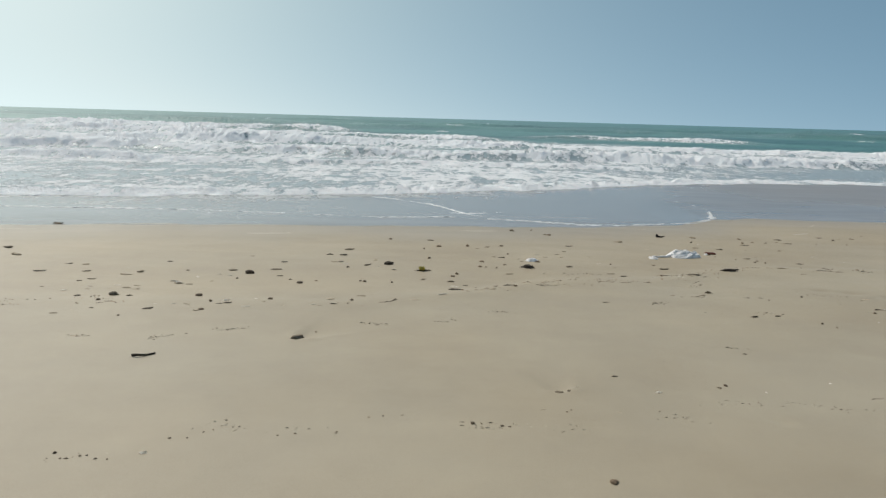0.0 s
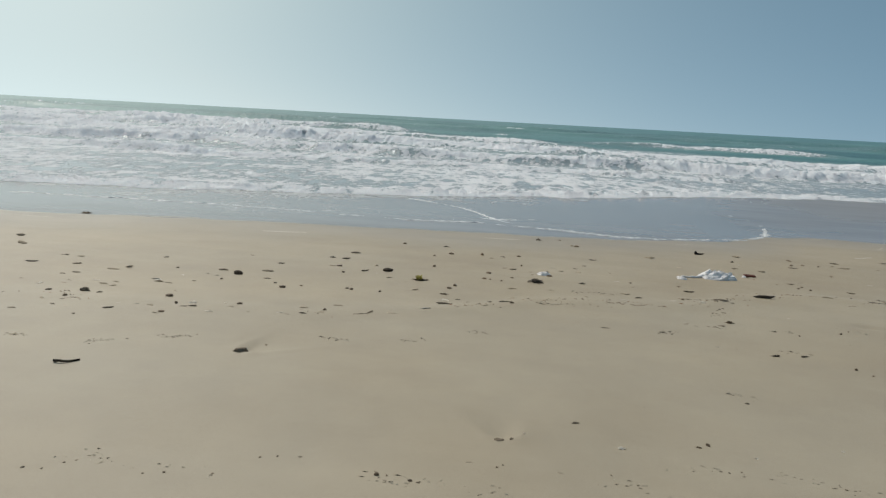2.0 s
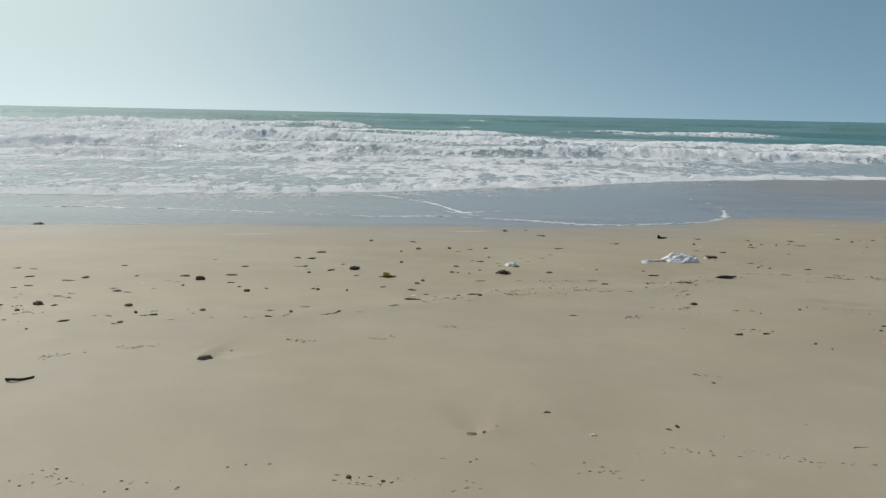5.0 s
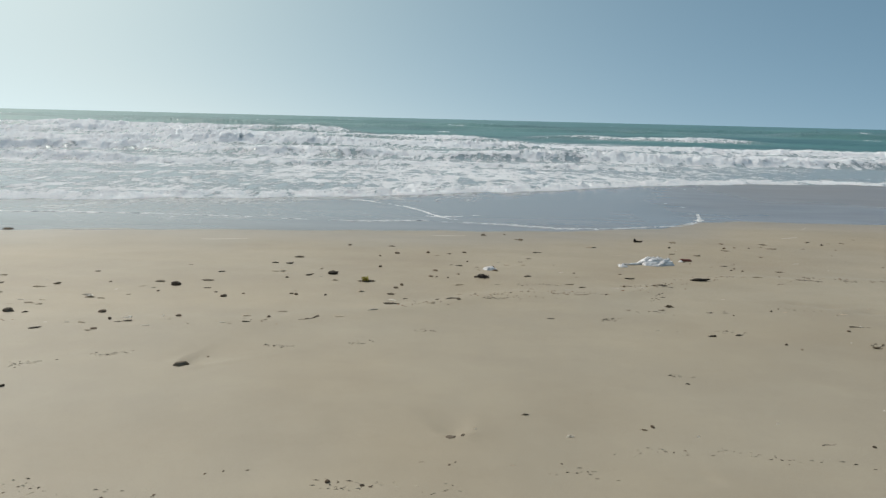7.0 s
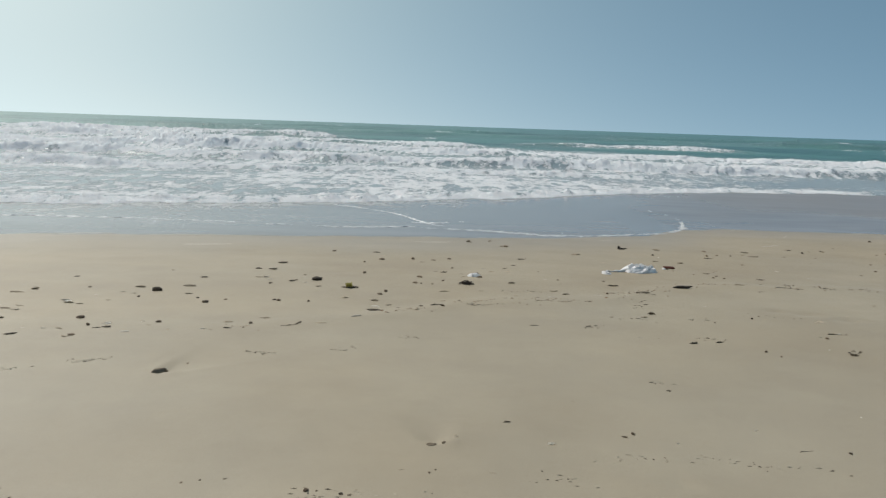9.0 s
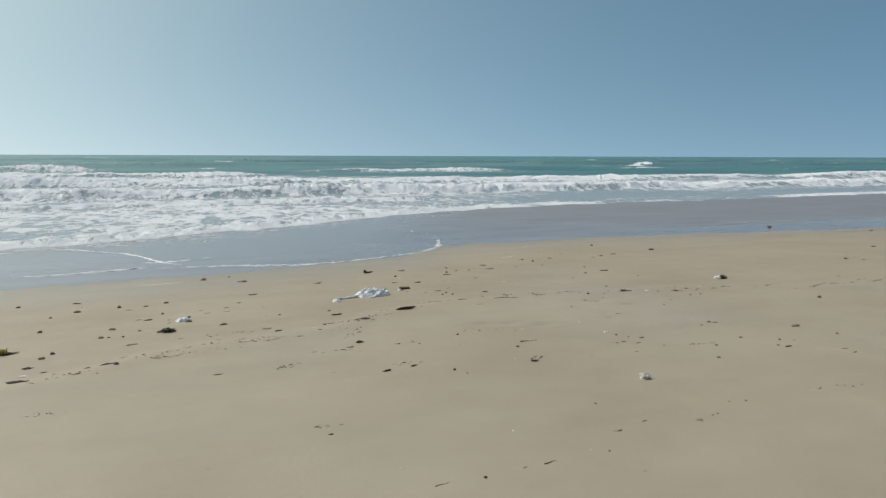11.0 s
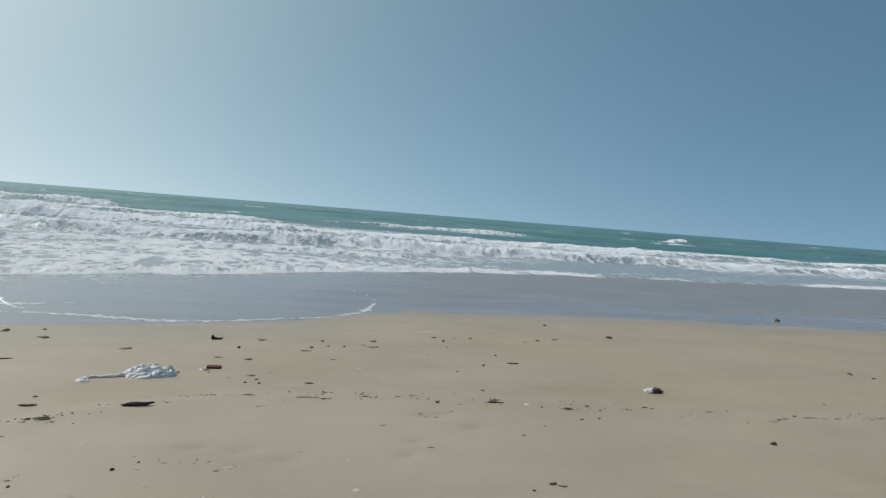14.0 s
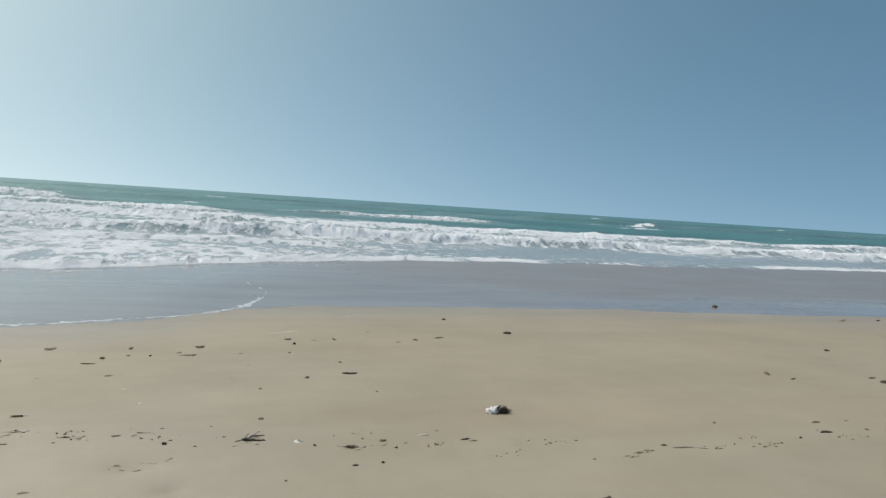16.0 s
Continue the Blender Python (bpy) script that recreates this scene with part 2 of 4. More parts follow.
def beach(x, y):
    """Height of the sand."""
    x, y = np.asarray(x, float), np.asarray(y, float)
    e = shore(x)
    xs = 40 * np.tanh(x / 40)
    top = 0.026 - 0.0618 * np.clip(y, -8, None) + 0.0076 * xs
    rim = 0.026 - 0.0618 * e + 0.0076 * xs
    s = np.clip(y - e, 0, None)
    low = rim + (-0.84 - rim) * step(0, 5, s) - 0.006 * s - 0.05 * np.clip(s - 24, 0, 60)
    z = np.where(y < e, top, low)
    return z


def strand(x):
    """y of the line of fine drift that the last high water left."""
    line = np.interp(x, [-16, -5, -1.3, -0.5, 0.1, 0.7, 1.7, 2.7, 3.8, 4.9, 6.3, 7.2, 8.1, 10.5, 14, 30], [5.0, 5.9, 6.35, 6.5, 7.0, 7.4, 7.75, 8.0, 8.7, 9.1, 9.0, 8.75, 8.5, 7.95, 7.6, 7.0])
    return line + 0.25 * (grain(x * 1.7, x * 0, 3) - 0.5)


# hollows scoured behind stones: x, y, reach, direction of the tail
SCOURS = [(-1.21, 5.11, 0.30, 1.0), (0.83, 4.09, 0.24, 1.75), (2.14, 3.69, 0.16, 2.2), (4.98, 5.24, 0.14, 1.9)]


# worn shallow dents in the sand: x, y, reach
DENTS = [(4.87, 7.54, 0.10), (4.57, 7.64, 0.08), (5.21, 7.31, 0.09), (6.51, 8.35, 0.11), (6.18, 7.62, 0.05), (6.79, 7.96, 0.06), (6.06, 7.31, 0.05)]


def relief(x, y):
    soft = np.exp(-np.clip(y - shore(x), 0, 9) / 0.8)
    dip = 0.0
    for cx, cy, reach, way in SCOURS:
        u = (x - cx) * math.cos(way) + (y - cy) * math.sin(way)
        v = -(x - cx) * math.sin(way) + (y - cy) * math.cos(way)
        fan = 0.25 * reach + 0.45 * np.clip(u, 0, None)
        tail = np.exp(-((v / fan) ** 2)) * np.exp(-np.clip(u, 0, None) / reach) * step(0.0, 0.35 * reach, u)
        rim = np.exp(-(((np.abs(v) - fan) / (0.12 * reach)) ** 2)) * np.exp(-np.clip(u, 0, None) / reach) * step(-0.2 * reach, 0.1 * reach, u)
        dip = dip - 0.12 * reach * tail + 0.075 * reach * rim
    for cx, cy, reach in DENTS:
        dip = dip - 0.022 * np.exp(-(((x - cx) / (1.5 * reach)) ** 2) - ((y - cy) / reach) ** 2)
    # low swash ridge on which the strand lies
    ridge = 0.018 * np.exp(-(((y - strand(x)) / 0.25) ** 2))
    return dip + ridge + soft * (0.035 * (layers(x * 0.35, y * 0.5, 5, 3) - 0.5) + 0.012 * (layers(x * 1.4, y * 2.2, 9, 3) - 0.5))


def sheet(name, x, y, z, mat, attrs=()):
    """A grid mesh from arrays of rows by columns."""
    r, c = x.shape
    k = np.arange(r * c).reshape(r, c)
    quads = np.stack([k[:-1, :-1], k[:-1, 1:], k[1:, 1:], k[1:, :-1]], -1).reshape(-1, 4)
    me = bpy.data.meshes.new(name)
    me.vertices.add(r * c)
    me.vertices.foreach_set("co", np.stack([x, y, z], -1).astype(np.float32).ravel())
    me.loops.add(quads.size)
    me.loops.foreach_set("vertex_index", quads.astype(np.int32).ravel())
    me.polygons.add(len(quads))
    me.polygons.foreach_set("loop_start", np.arange(0, quads.size, 4, dtype=np.int32))
    me.polygons.foreach_set("use_smooth", np.ones(len(quads), bool))
    me.update(calc_edges=True)
    for key, v in attrs:
        me.attributes.new(key, "FLOAT", "POINT").data.foreach_set("value", v.astype(np.float32).ravel())
    me.materials.append(mat)
    return new(name, me)


gxs = np.concatenate([np.arange(-16, -3, 0.13), np.arange(-3, 7, 0.05), np.arange(7, 30, 0.13)])
gys = np.concatenate([np.arange(-1, 2.5, 0.1), np.arange(2.5, 6.5, 0.04), np.arange(6.5, 9.4, 0.05), np.arange(9.4, 21, 0.08)])
far = np.geomspace(1, 4500, 30)
gx, gy = np.meshgrid(np.concatenate([-16 - far[::-1], gxs, 30 + far]), np.concatenate([-1 - far[::-1], gys, 21 + far]))
wet = step(-0.10, 0.12, gy - shore(gx) + 0.5 * (layers(gx * 0.7, gy * 0.7, 31, 4) - 0.5))
damp = 0.07 * step(-0.1, 0.25, gy - strand(gx)) + 0.30 * step(-3.0, 0.0, gy - shore(gx) + 2.0 * (layers(gx * 0.3, gy * 0.5, 37, 3) - 0.5))
# the water film that makes it shine drains away higher up the trough
film = wet * (1 - (0.06 + 0.24 * step(7, 15, gx)) * step(1.2, 5.0, gy - shore(gx) + 3 * (layers(gx * 0.25, gy * 0.3, 43, 3) - 0.5)))
# lace of spent foam on the wet sand, thickest below the surf
ahead = np.clip(surf_edge(gx) - gy, 0, 60)
film = film * (1 - (0.05 + 0.16 * step(5, 10, gx)) * layers(gx * 0.35, gy * 0.7, 53, 3, 0.55))
# pale patches towards the shore: thin foam plus cloud reflections painted into the colour
lace_and_sheen = wet * (0.26 * np.exp(-ahead / 1.0) + 0.20 * step(0.42, 0.62, layers(gx * 0.16, gy * 0.35, 47, 3)) * (1 - 0.8 * step(7, 9, gx)) * step(0.2, 1.2, gy - shore(gx)))
# the tint painted for sheen is cooler before the strand, warmer beyond it
ground = sheet("ground", gx, gy, beach(gx, gy) + relief(gx, gy), SAND, [("wet", np.maximum(wet, damp)), ("film", np.maximum(film, damp)), ("lace_and_sheen", lace_and_sheen), ("sheen_tint", 0.2 + 0.55 * step(-0.4, 0.8, gy - strand(gx)))])
tagged(ground, "smooth damp tan beach sand, soaked and shiny beside the sea", "sand", kind="structure")


# ---- sea ----
# crests: y at x=0, slant, height, front, back, foam, from x, to x
CRESTS = [
    (26.5, 0.10, 0.14, 0.35, 1.3, 0.6, -90, 4),
    (33.0, 0.05, 0.30, 0.60, 2.4, 0.95, -120, 13),
    (41.0, 0.03, 0.42, 0.8, 5.5, 1.0, -160, 200),
    (56.0, 0.04, 0.50, 1.3, 6.0, 1.0, -220, 260),
    (74.0, 0.02, 0.6, 1.4, 7.0, 0.9, -260, 4),
    (98.0, 0.0, 0.8, 2.0, 9.0, 0.85, -320, -18),
    (94.0, 0.0, 0.65, 2.2, 6.0, 0.62, 10, 44),
    (150.0, 0.0, 1.0, 4.0, 14.0, 0.2, -500, 600),
    (205.0, 0.0, 1.1, 5.0, 18.0, 0.1, -700, 800),
    (290.0, 0.0, 1.1, 7.0, 24.0, 0.1, -900, 900),
]


def billow(x, y, seed, n=3, gain=0.55):
    """Puffy heaps with sharp creases between them, 0 to 1."""
    total, size, amp = 0.0, 0.0, 1.0
    for k in range(n):
        total = total + amp * np.abs(2 * grain(x * 2.1**k + 31.7 * k, y * 2.1**k + 5.3 * k, seed + k) - 1)
        size, amp = size + amp, amp * gain
    return total / size


def sea_fields(x, y):
    edge = surf_edge(x) + 1.8 * (layers(x * 0.22, y * 0.05, 61, 4) - 0.5) + 0.5 * (layers(x * 1.3, y * 0.4, 63, 4) - 0.5)
    inside = y - edge
    h = np.zeros_like(x)
    # loose lace of foam all over the surf, thinner towards the open side
    open_side = y + 0.34 * np.clip(x, -60, 200)
    surf = 1 - step(70, 92, open_side + 12 * (layers(x / 15, y / 9, 66, 3) - 0.5))
    foam = surf * (0.07 + 0.68 * layers(x / 6, y / 3, 131, 4, 0.6))
    foam = foam * (1 - 0.5 * step(8, 22, x) * (1 - step(36, 42, y)))
    for k, (y0, slant, high, front, rear, white, a, b) in enumerate(CRESTS):
        r0, r1 = np.searchsorted(y[:, 0], (0.86 * y0 - 8 * front - 12, 1.14 * y0 + 6 * rear + 40))
        xs, ys = x[r0:r1], y[r0:r1]
        line = y0 + slant * xs + 0.12 * y0 * (layers(xs / (0.45 * y0), xs * 0 + k * 3.7, 71 + k, 3) - 0.5)
        line = line + 1.9 * (layers(xs * 0.3, ys * 0.05, 171 + k, 4) - 0.5)
        along = step(a - 6, a + 6, xs) * (1 - step(b - 6, b + 6, xs))
        swell = 0.2 + 1.6 * layers(xs / (0.2 * y0), xs * 0 + 1.3 * k, 91 + k, 4) ** 1.2
        d = ys - line
        shape = np.where(d < 0, np.exp(-((d / front) ** 2)), np.exp(-((d / rear) ** 2) * 0.9))
        broken = step(0.36, 0.50, layers(xs / (0.16 * y0), xs * 0 + 7.1 * k, 211 + k, 3))
        # broken water tumbles: the crest is torn into heaps, smooth where it still stands up
        torn = 1 + broken * (0.7 * billow(xs * 0.55, ys * 0.5, 221 + k, 4, 0.65) - 0.25)
        h[r0:r1] += 0.95 * high * swell * along * shape * torn
        face = np.exp(-(((d + 0.75 * front) / (0.8 * front)) ** 2)) * (1 - broken) * along * min(1, high / 0.4)
        # little foam ahead of the front: bare water stands in for a shadow line
        trail = np.where(d < 0, np.exp(-((d / (front * 1.8)) ** 2)), np.exp(-d / (rear * 0.75)))
        bore = white * along * trail * (0.58 + 0.75 * layers(xs / 5, ys / 3.5, 111 + k, 3))
        foam[r0:r1] = np.maximum(foam[r0:r1], bore) * (1 - 0.5 * face)
    band = np.exp(-np.clip(inside - 0.8, 0, None) / 1.3)
    foam = np.maximum(foam, (0.46 + 0.6 * layers(x / 1.1, y / 0.6, 135, 4, 0.65)) * band * (1 - 0.6 * step(13, 20, x) * step(0.35, 0.6, layers(x / 8, y / 30, 139, 2))))
    foam = np.maximum(foam, (0.37 + 0.34 * layers(x / 2.5, y / 3, 137, 3)) * np.exp(-np.clip(inside, 0, None) / 9) * (1 - 0.45 * step(8, 22, x)))
    caps = step(0.72, 0.80, layers(x / 18, y / 9, 141, 3)) * step(0.46, 0.62, layers(x / 4.0, y / 2.5, 145, 4, 0.6)) * step(80, 110, y) * (1 - step(350, 600, y))
    foam = np.maximum(foam, 0.8 * caps)
    h = h + 0.25 * caps * billow(x / 2.5, y / 2.0, 147)
    near = 1 - step(120, 260, y)
    heaps = billow(x * 1.5, y * 1.5, 151, 3, 0.6) * (0.35 + 1.2 * layers(x / 3, y / 3, 157, 2)) - 0.12
    thick = np.clip((foam - 0.25) / 0.6, 0, 1)
    h = h + thick * near * heaps * (0.16 + 0.38 * np.clip(h, 0, 1.0)) * step(0.6, 5, inside)
    h = h + 0.16 * (layers(x / 2.0, y / 1.1, 161, 4) - 0.5) * step(3, 12, inside) * near
    h = h + 0.25 * step(70, 110, y) * (layers(x / 9, y / 4, 165, 4) - 0.5) * (1 - step(300, 800, y))
    puff = np.exp(-(((inside - 0.6) / 0.9) ** 2)) * (1 - 0.6 * step(10, 20, x))
    h = h + puff * (0.02 + 0.34 * np.clip(billow(x * 1.7, y * 2.3, 181, 4, 0.6) - 0.12, 0, 1)) * step(-0.05, 0.25, inside)
    return h, np.clip(foam, 0, 1.1), inside


rows = np.concatenate([np.arange(14.0, 32, 0.12), np.arange(32, 62, 0.2), np.arange(62, 110, 0.4), np.geomspace(110, 420, 110), np.geomspace(440, 4700, 36)])
fans = np.concatenate([-1.3 - np.geomspace(0.05, 6, 30)[::-1], np.linspace(-1.3, 1.45, 1750), 1.45 + np.geomspace(0.05, 6, 30)])
su, sy = np.meshgrid(fans, rows)
sx = 3.5 + su * (sy + 8)
sh, sfoam, inside = sea_fields(sx, sy)
sz = SEA + sh
# the water thins out over the wet sand and ends in the ragged front
bed = beach(sx, sy)
sz = np.where(inside > 0, bed + 0.015 + (np.maximum(sz, bed + 0.03) - bed - 0.015) * step(-0.1, 4.0, inside) + np.minimum(sh, 0.25) * (1 - step(0.0, 4.0, inside)) * step(-0.05, 1.1, inside), bed - 0.05 - 0.4 * np.clip(-inside, 0, 1))
shallow = 1 - step(8, 44, inside)
water = sheet("sea", sx, sy, sz, WATER, [("foam", sfoam), ("shallow", shallow)])
tagged(water, "green sea with rows of white breaking waves and foam", "sea", kind="structure")

# ---- helpers for things ----
def floor_at(x, y):
    return float(beach(x, y) + relief(np.array(float(x)), np.array(float(y))))


def mesh_of(name, bm, mat, smooth=True):
    me = bpy.data.meshes.new(name)
    bm.normal_update()
    bm.to_mesh(me)
    bm.free()
    for p in me.polygons:
        p.use_smooth = smooth
    me.materials.append(mat)
    return me


def part(name, bm, mat, parent, label="", smooth=True):
    ob = new(name, mesh_of(name, bm, mat, smooth))
    ob.parent = parent
    return tagged(ob, label) if label else ob


def lump(rng, sx, sy, sz, rough=0.25, detail=2, flat=0.35):
    """An uneven stone or clod with a flattened underside, sitting on z = 0."""
    bm = bmesh.new()
    bmesh.ops.create_icosphere(bm, subdivisions=detail, radius=0.5)
    off = Vector((rng.random() * 50, rng.random() * 50, rng.random() * 50))
    for v in bm.verts:
        n = v.co.normalized()
        r = 1 + rough * (noise.noise(n * 1.6 + off) + 0.6 * noise.noise(n * 3.7 + off) + 0.35 * noise.noise(n * 8 + off))
        c = n * 0.5 * r
        z = c.z if c.z > -flat * 0.5 else -flat * 0.5 + (c.z + flat * 0.5) * 0.15
        v.co = Vector((c.x * sx, c.y * sy, (z + flat * 0.5) * sz))
    return bm


def chip(rng, width, thick, bend, wear=1.0):
    """A worn sliver of wood, one long: rounded section, ragged tapered ends, lifted at one end."""
    bm = bmesh.new()
    off, lean = rng.random() * 90, rng.uniform(-1, 1)
    rings, sides, n = [], 8, 11
    for i in range(n):
        u = i / (n - 1)
        v = u + 0.22 * lean * u * (1 - u) * 4
        taper = 0.12 + 0.88 * max(0.0, math.sin(math.pi * min(1.0, max(0.0, v)))) ** 0.75
        w = width * taper * (0.8 + 0.9 * wear * noise.noise((u * 4, off, 0)))
        h = thick * taper * (0.8 + 0.9 * wear * noise.noise((u * 5, off, 7)))
        yy = bend * (u - 0.5) ** 2 * 1.6 + 0.12 * wear * noise.noise((u * 3, off, 3))
        zz = 0.3 * thick + 0.8 * wear * thick * max(0, noise.noise((u * 2.6, off, 11))) + 0.3 * thick * u * u
        ring = []
        for k in range(sides):
            a = 2 * math.pi * k / sides
            j = 1 + 0.45 * noise.noise((u * 9, k * 1.7, off))
            ring.append(bm.verts.new((u - 0.5 + 0.03 * noise.noise((k * 2.1, off, u)), yy + 0.5 * w * math.cos(a) * j, max(-0.2 * thick, zz + 0.5 * h * math.sin(a) * j))))
        rings.append(ring)
    for a, b in zip(rings, rings[1:]):
        for k in range(sides):
            bm.faces.new((a[k], b[k], b[(k + 1) % sides], a[(k + 1) % sides]))
    bm.faces.new(rings[0])
    bm.faces.new(rings[-1][::-1])
    return bm


def tube(bm, pts, r0, r1, sides=6):
    """A tapered round strand along points, closed at both ends."""
    rings = []
    for i, p in enumerate(pts):
        p = Vector(p)
        d = (Vector(pts[min(i + 1, len(pts) - 1)]) - Vector(pts[max(i - 1, 0)])).normalized()
        q = d.to_track_quat("Z", "Y")
        r = r0 + (r1 - r0) * i / (len(pts) - 1)
        rings.append([bm.verts.new(p + q @ Vector((r * math.cos(2 * math.pi * k / sides), r * math.sin(2 * math.pi * k / sides), 0))) for k in range(sides)])
    for a, b in zip(rings, rings[1:]):
        for k in range(sides):
            bm.faces.new((a[k], a[(k + 1) % sides], b[(k + 1) % sides], b[k]))
    bm.faces.new(rings[0][::-1])
    bm.faces.new(rings[-1])


def twig(rng, shoots, wild=0.06):
    """A thin washed-up stick, one long, with short side shoots."""
    bm = bmesh.new()
    off = rng.random() * 70
    n = 14

    def mid(u):
        return Vector((u - 0.5, wild * 2.2 * noise.noise((u * 2.2, off, 1)) + 0.4 * wild * noise.noise((u * 7, off, 4)), 0.012 + 0.03 * abs(noise.noise((u * 3, off, 9)))))

    tube(bm, [mid(i / (n - 1)) for i in range(n)], 0.042, 0.02)
    for _ in range(shoots):
        u = rng.uniform(0.15, 0.85)
        a = mid(u)
        side = rng.choice((-1, 1))
        tip = a + Vector((rng.uniform(0.05, 0.16), side * rng.uniform(0.04, 0.13), rng.uniform(0.0, 0.06)))
        tube(bm, [a, (a + tip) / 2 + Vector((0, 0, 0.012)), tip], 0.015, 0.007, 5)
    return bm


def stem(rng):
    """A thin dry stalk, one long, with a curled tip."""
    bm = bmesh.new()
    off = rng.random() * 60
    pts = [Vector((i / 19 - 0.5, 0.05 * noise.noise((i * 0.16, off, 1)) + 0.10 * max(0, i / 19 - 0.8), 0.004 + 0.006 * abs(noise.noise((i * 0.3, off, 5))))) for i in range(20)]
    tube(bm, pts, 0.012, 0.007, 5)
    return bm


def weed(rng, strands, high, wide=0.55, thick=0.012):
    """A low tangle of strands, about one across."""
    bm = bmesh.new()
    for _ in range(strands):
        a = rng.uniform(0, 2 * math.pi)
        r = 0.42 * math.sqrt(rng.random())
        c = Vector((r * math.cos(a), wide * r * math.sin(a), 0))
        yaw = rng.gauss(0, 0.8) + (math.pi if rng.random() < 0.5 else 0)
        length = rng.uniform(0.12, 0.42)
        top = high * (1 - (r / 0.5) ** 2) * rng.uniform(0.3, 1.0)
        turn = rng.uniform(-1.6, 1.6)
        pts = []
        for i in range(6):
            u = i / 5
            w = yaw + turn * (u - 0.5)
            pts.append(c + Vector(((u - 0.5) * length * math.cos(w), (u - 0.5) * length * math.sin(w) * wide * 1.4, thick * 0.6 + top * (0.35 + 0.65 * math.sin(math.pi * u)) + rng.uniform(0, 0.02))))
        tube(bm, pts, thick * rng.uniform(0.7, 1.3), thick * 0.5, 5)
    core = lump(rng, 0.55, 0.55 * wide, high * 0.9, 0.5, 2)
    me = bpy.data.meshes.new("core")
    core.to_mesh(me)
    core.free()
    bm.from_mesh(me)
    bpy.data.meshes.remove(me)
    return bm


def shell(rng):
    """A small ribbed bivalve half lying hollow side down, one across."""
    bm = bmesh.new()
    rings, spokes, n = [], 22, 6
    hinge = bm.verts.new((0, -0.42, 0.05))
    for i in range(1, n + 1):
        u = i / n
        ring = []
        for k in range(spokes):
            a = math.pi * (k / (spokes - 1)) * 1.16 - 0.25
            rib = 1 + 0.035 * math.cos(k * math.pi)
            ring.append(bm.verts.new((0.5 * u * math.cos(a) * rib, -0.42 + 0.86 * u * (0.25 + 0.75 * math.sin(max(0, min(math.pi, a)))) * rib * 0.95, 0.03 + 0.26 * math.sin(math.pi * min(1, 0.12 + 0.88 * u)) * rib)))
        rings.append(ring)
    for k in range(spokes - 1):
        bm.faces.new((hinge, rings[0][k], rings[0][k + 1]))
    for a, b in zip(rings, rings[1:]):
        for k in range(spokes - 1):
            bm.faces.new((a[k], b[k], b[k + 1], a[k + 1]))
    bmesh.ops.solidify(bm, geom=bm.faces[:], thickness=0.04)
    return bm


def crumpled(rng, sx, sy, sz, n=46, folds=1.0):
    """A crumpled plastic film heaped on the sand: sharp random creases, thin edge lying flat."""
    bm = bmesh.new()
    off = Vector((rng.random() * 40, rng.random() * 40, 0))
    grid = []
    for j in range(n):
        row = []
        for i in range(n):
            u, v = i / (n - 1) * 2 - 1, j / (n - 1) * 2 - 1
            # square to disc
            x, y = u * math.sqrt(1 - v * v / 2), v * math.sqrt(1 - u * u / 2)
            r = math.hypot(x, y)
            edge = 1 + 0.16 * noise.noise(Vector((x * 2, y * 2, 5)) + off)
            p = Vector((x, y, 0)) + off
            ridge = [max(0.0, 1 - 2.4 * abs(noise.noise(p * f + Vector((9 * f, 2, 0))))) ** 2 for f in (1.7, 3.6, 8.0)]
            dome = max(0.0, 1 - r**2.8) ** 0.55 * (0.95 + 0.12 * x)
            h = dome * (0.30 + folds * (0.42 * ridge[0] + 0.30 * ridge[1] + 0.14 * ridge[2]))
            h = max(h, 0.03 * (1 - r) + 0.012 + 0.05 * ridge[1] * (r > 0.85))
            sway = noise.noise_vector(p * 2.6 + Vector((0, 0, 3))) * 0.16 + noise.noise_vector(p * 6) * 0.05
            row.append(bm.verts.new((sx * 0.5 * (x * edge + sway.x), sy * 0.5 * (y * edge + sway.y), sz * h)))
        grid.append(row)
    for j in range(n - 1):
        for i in range(n - 1):
            bm.faces.new((grid[j][i], grid[j][i + 1], grid[j + 1][i + 1], grid[j + 1][i]))
    return bm


# ---- materials of things ----
def debris_material(name, dark, light, rough, grain_size, bump, streak=1.0, vary=0.4, bits=False):
    """A natural surface, toned from object to object, with grain and stains."""
    m, n, l, p = material(name)
    tc = n.new("ShaderNodeTexCoord")
    mp = n.new("ShaderNodeMapping")
    mp.inputs["Scale"].default_value = (1, streak, streak)
    l.new(tc.outputs["Object"], mp.inputs["Vector"])
    one = n.new("ShaderNodeNewGeometry").outputs["Random Per Island"] if bits else n.new("ShaderNodeObjectInfo").outputs["Random"]
    g = noise_tex(n, l, grain_size, 6, 0.65, mp.outputs["Vector"])
    s = noise_tex(n, l, grain_size * 0.22, 3, 0.5, tc.outputs["Object"])
    f = maths(n, l, "ADD", maths(n, l, "MULTIPLY", g.outputs["Fac"], 0.55), maths(n, l, "MULTIPLY", s.outputs["Fac"], 0.45))
    f = maths(n, l, "ADD", f, maths(n, l, "MULTIPLY", maths(n, l, "SUBTRACT", one, 0.5), vary))
    c = ramp(n, l, f, [(0.3, dark), (0.72, light)])
    l.new(c.outputs["Color"], p.inputs["Base Color"])
    p.inputs["Roughness"].default_value, p.inputs["Specular IOR Level"].default_value = rough, 0.22
    bumped(n, l, g.outputs["Fac"], p, 0.7, bump)
    return m


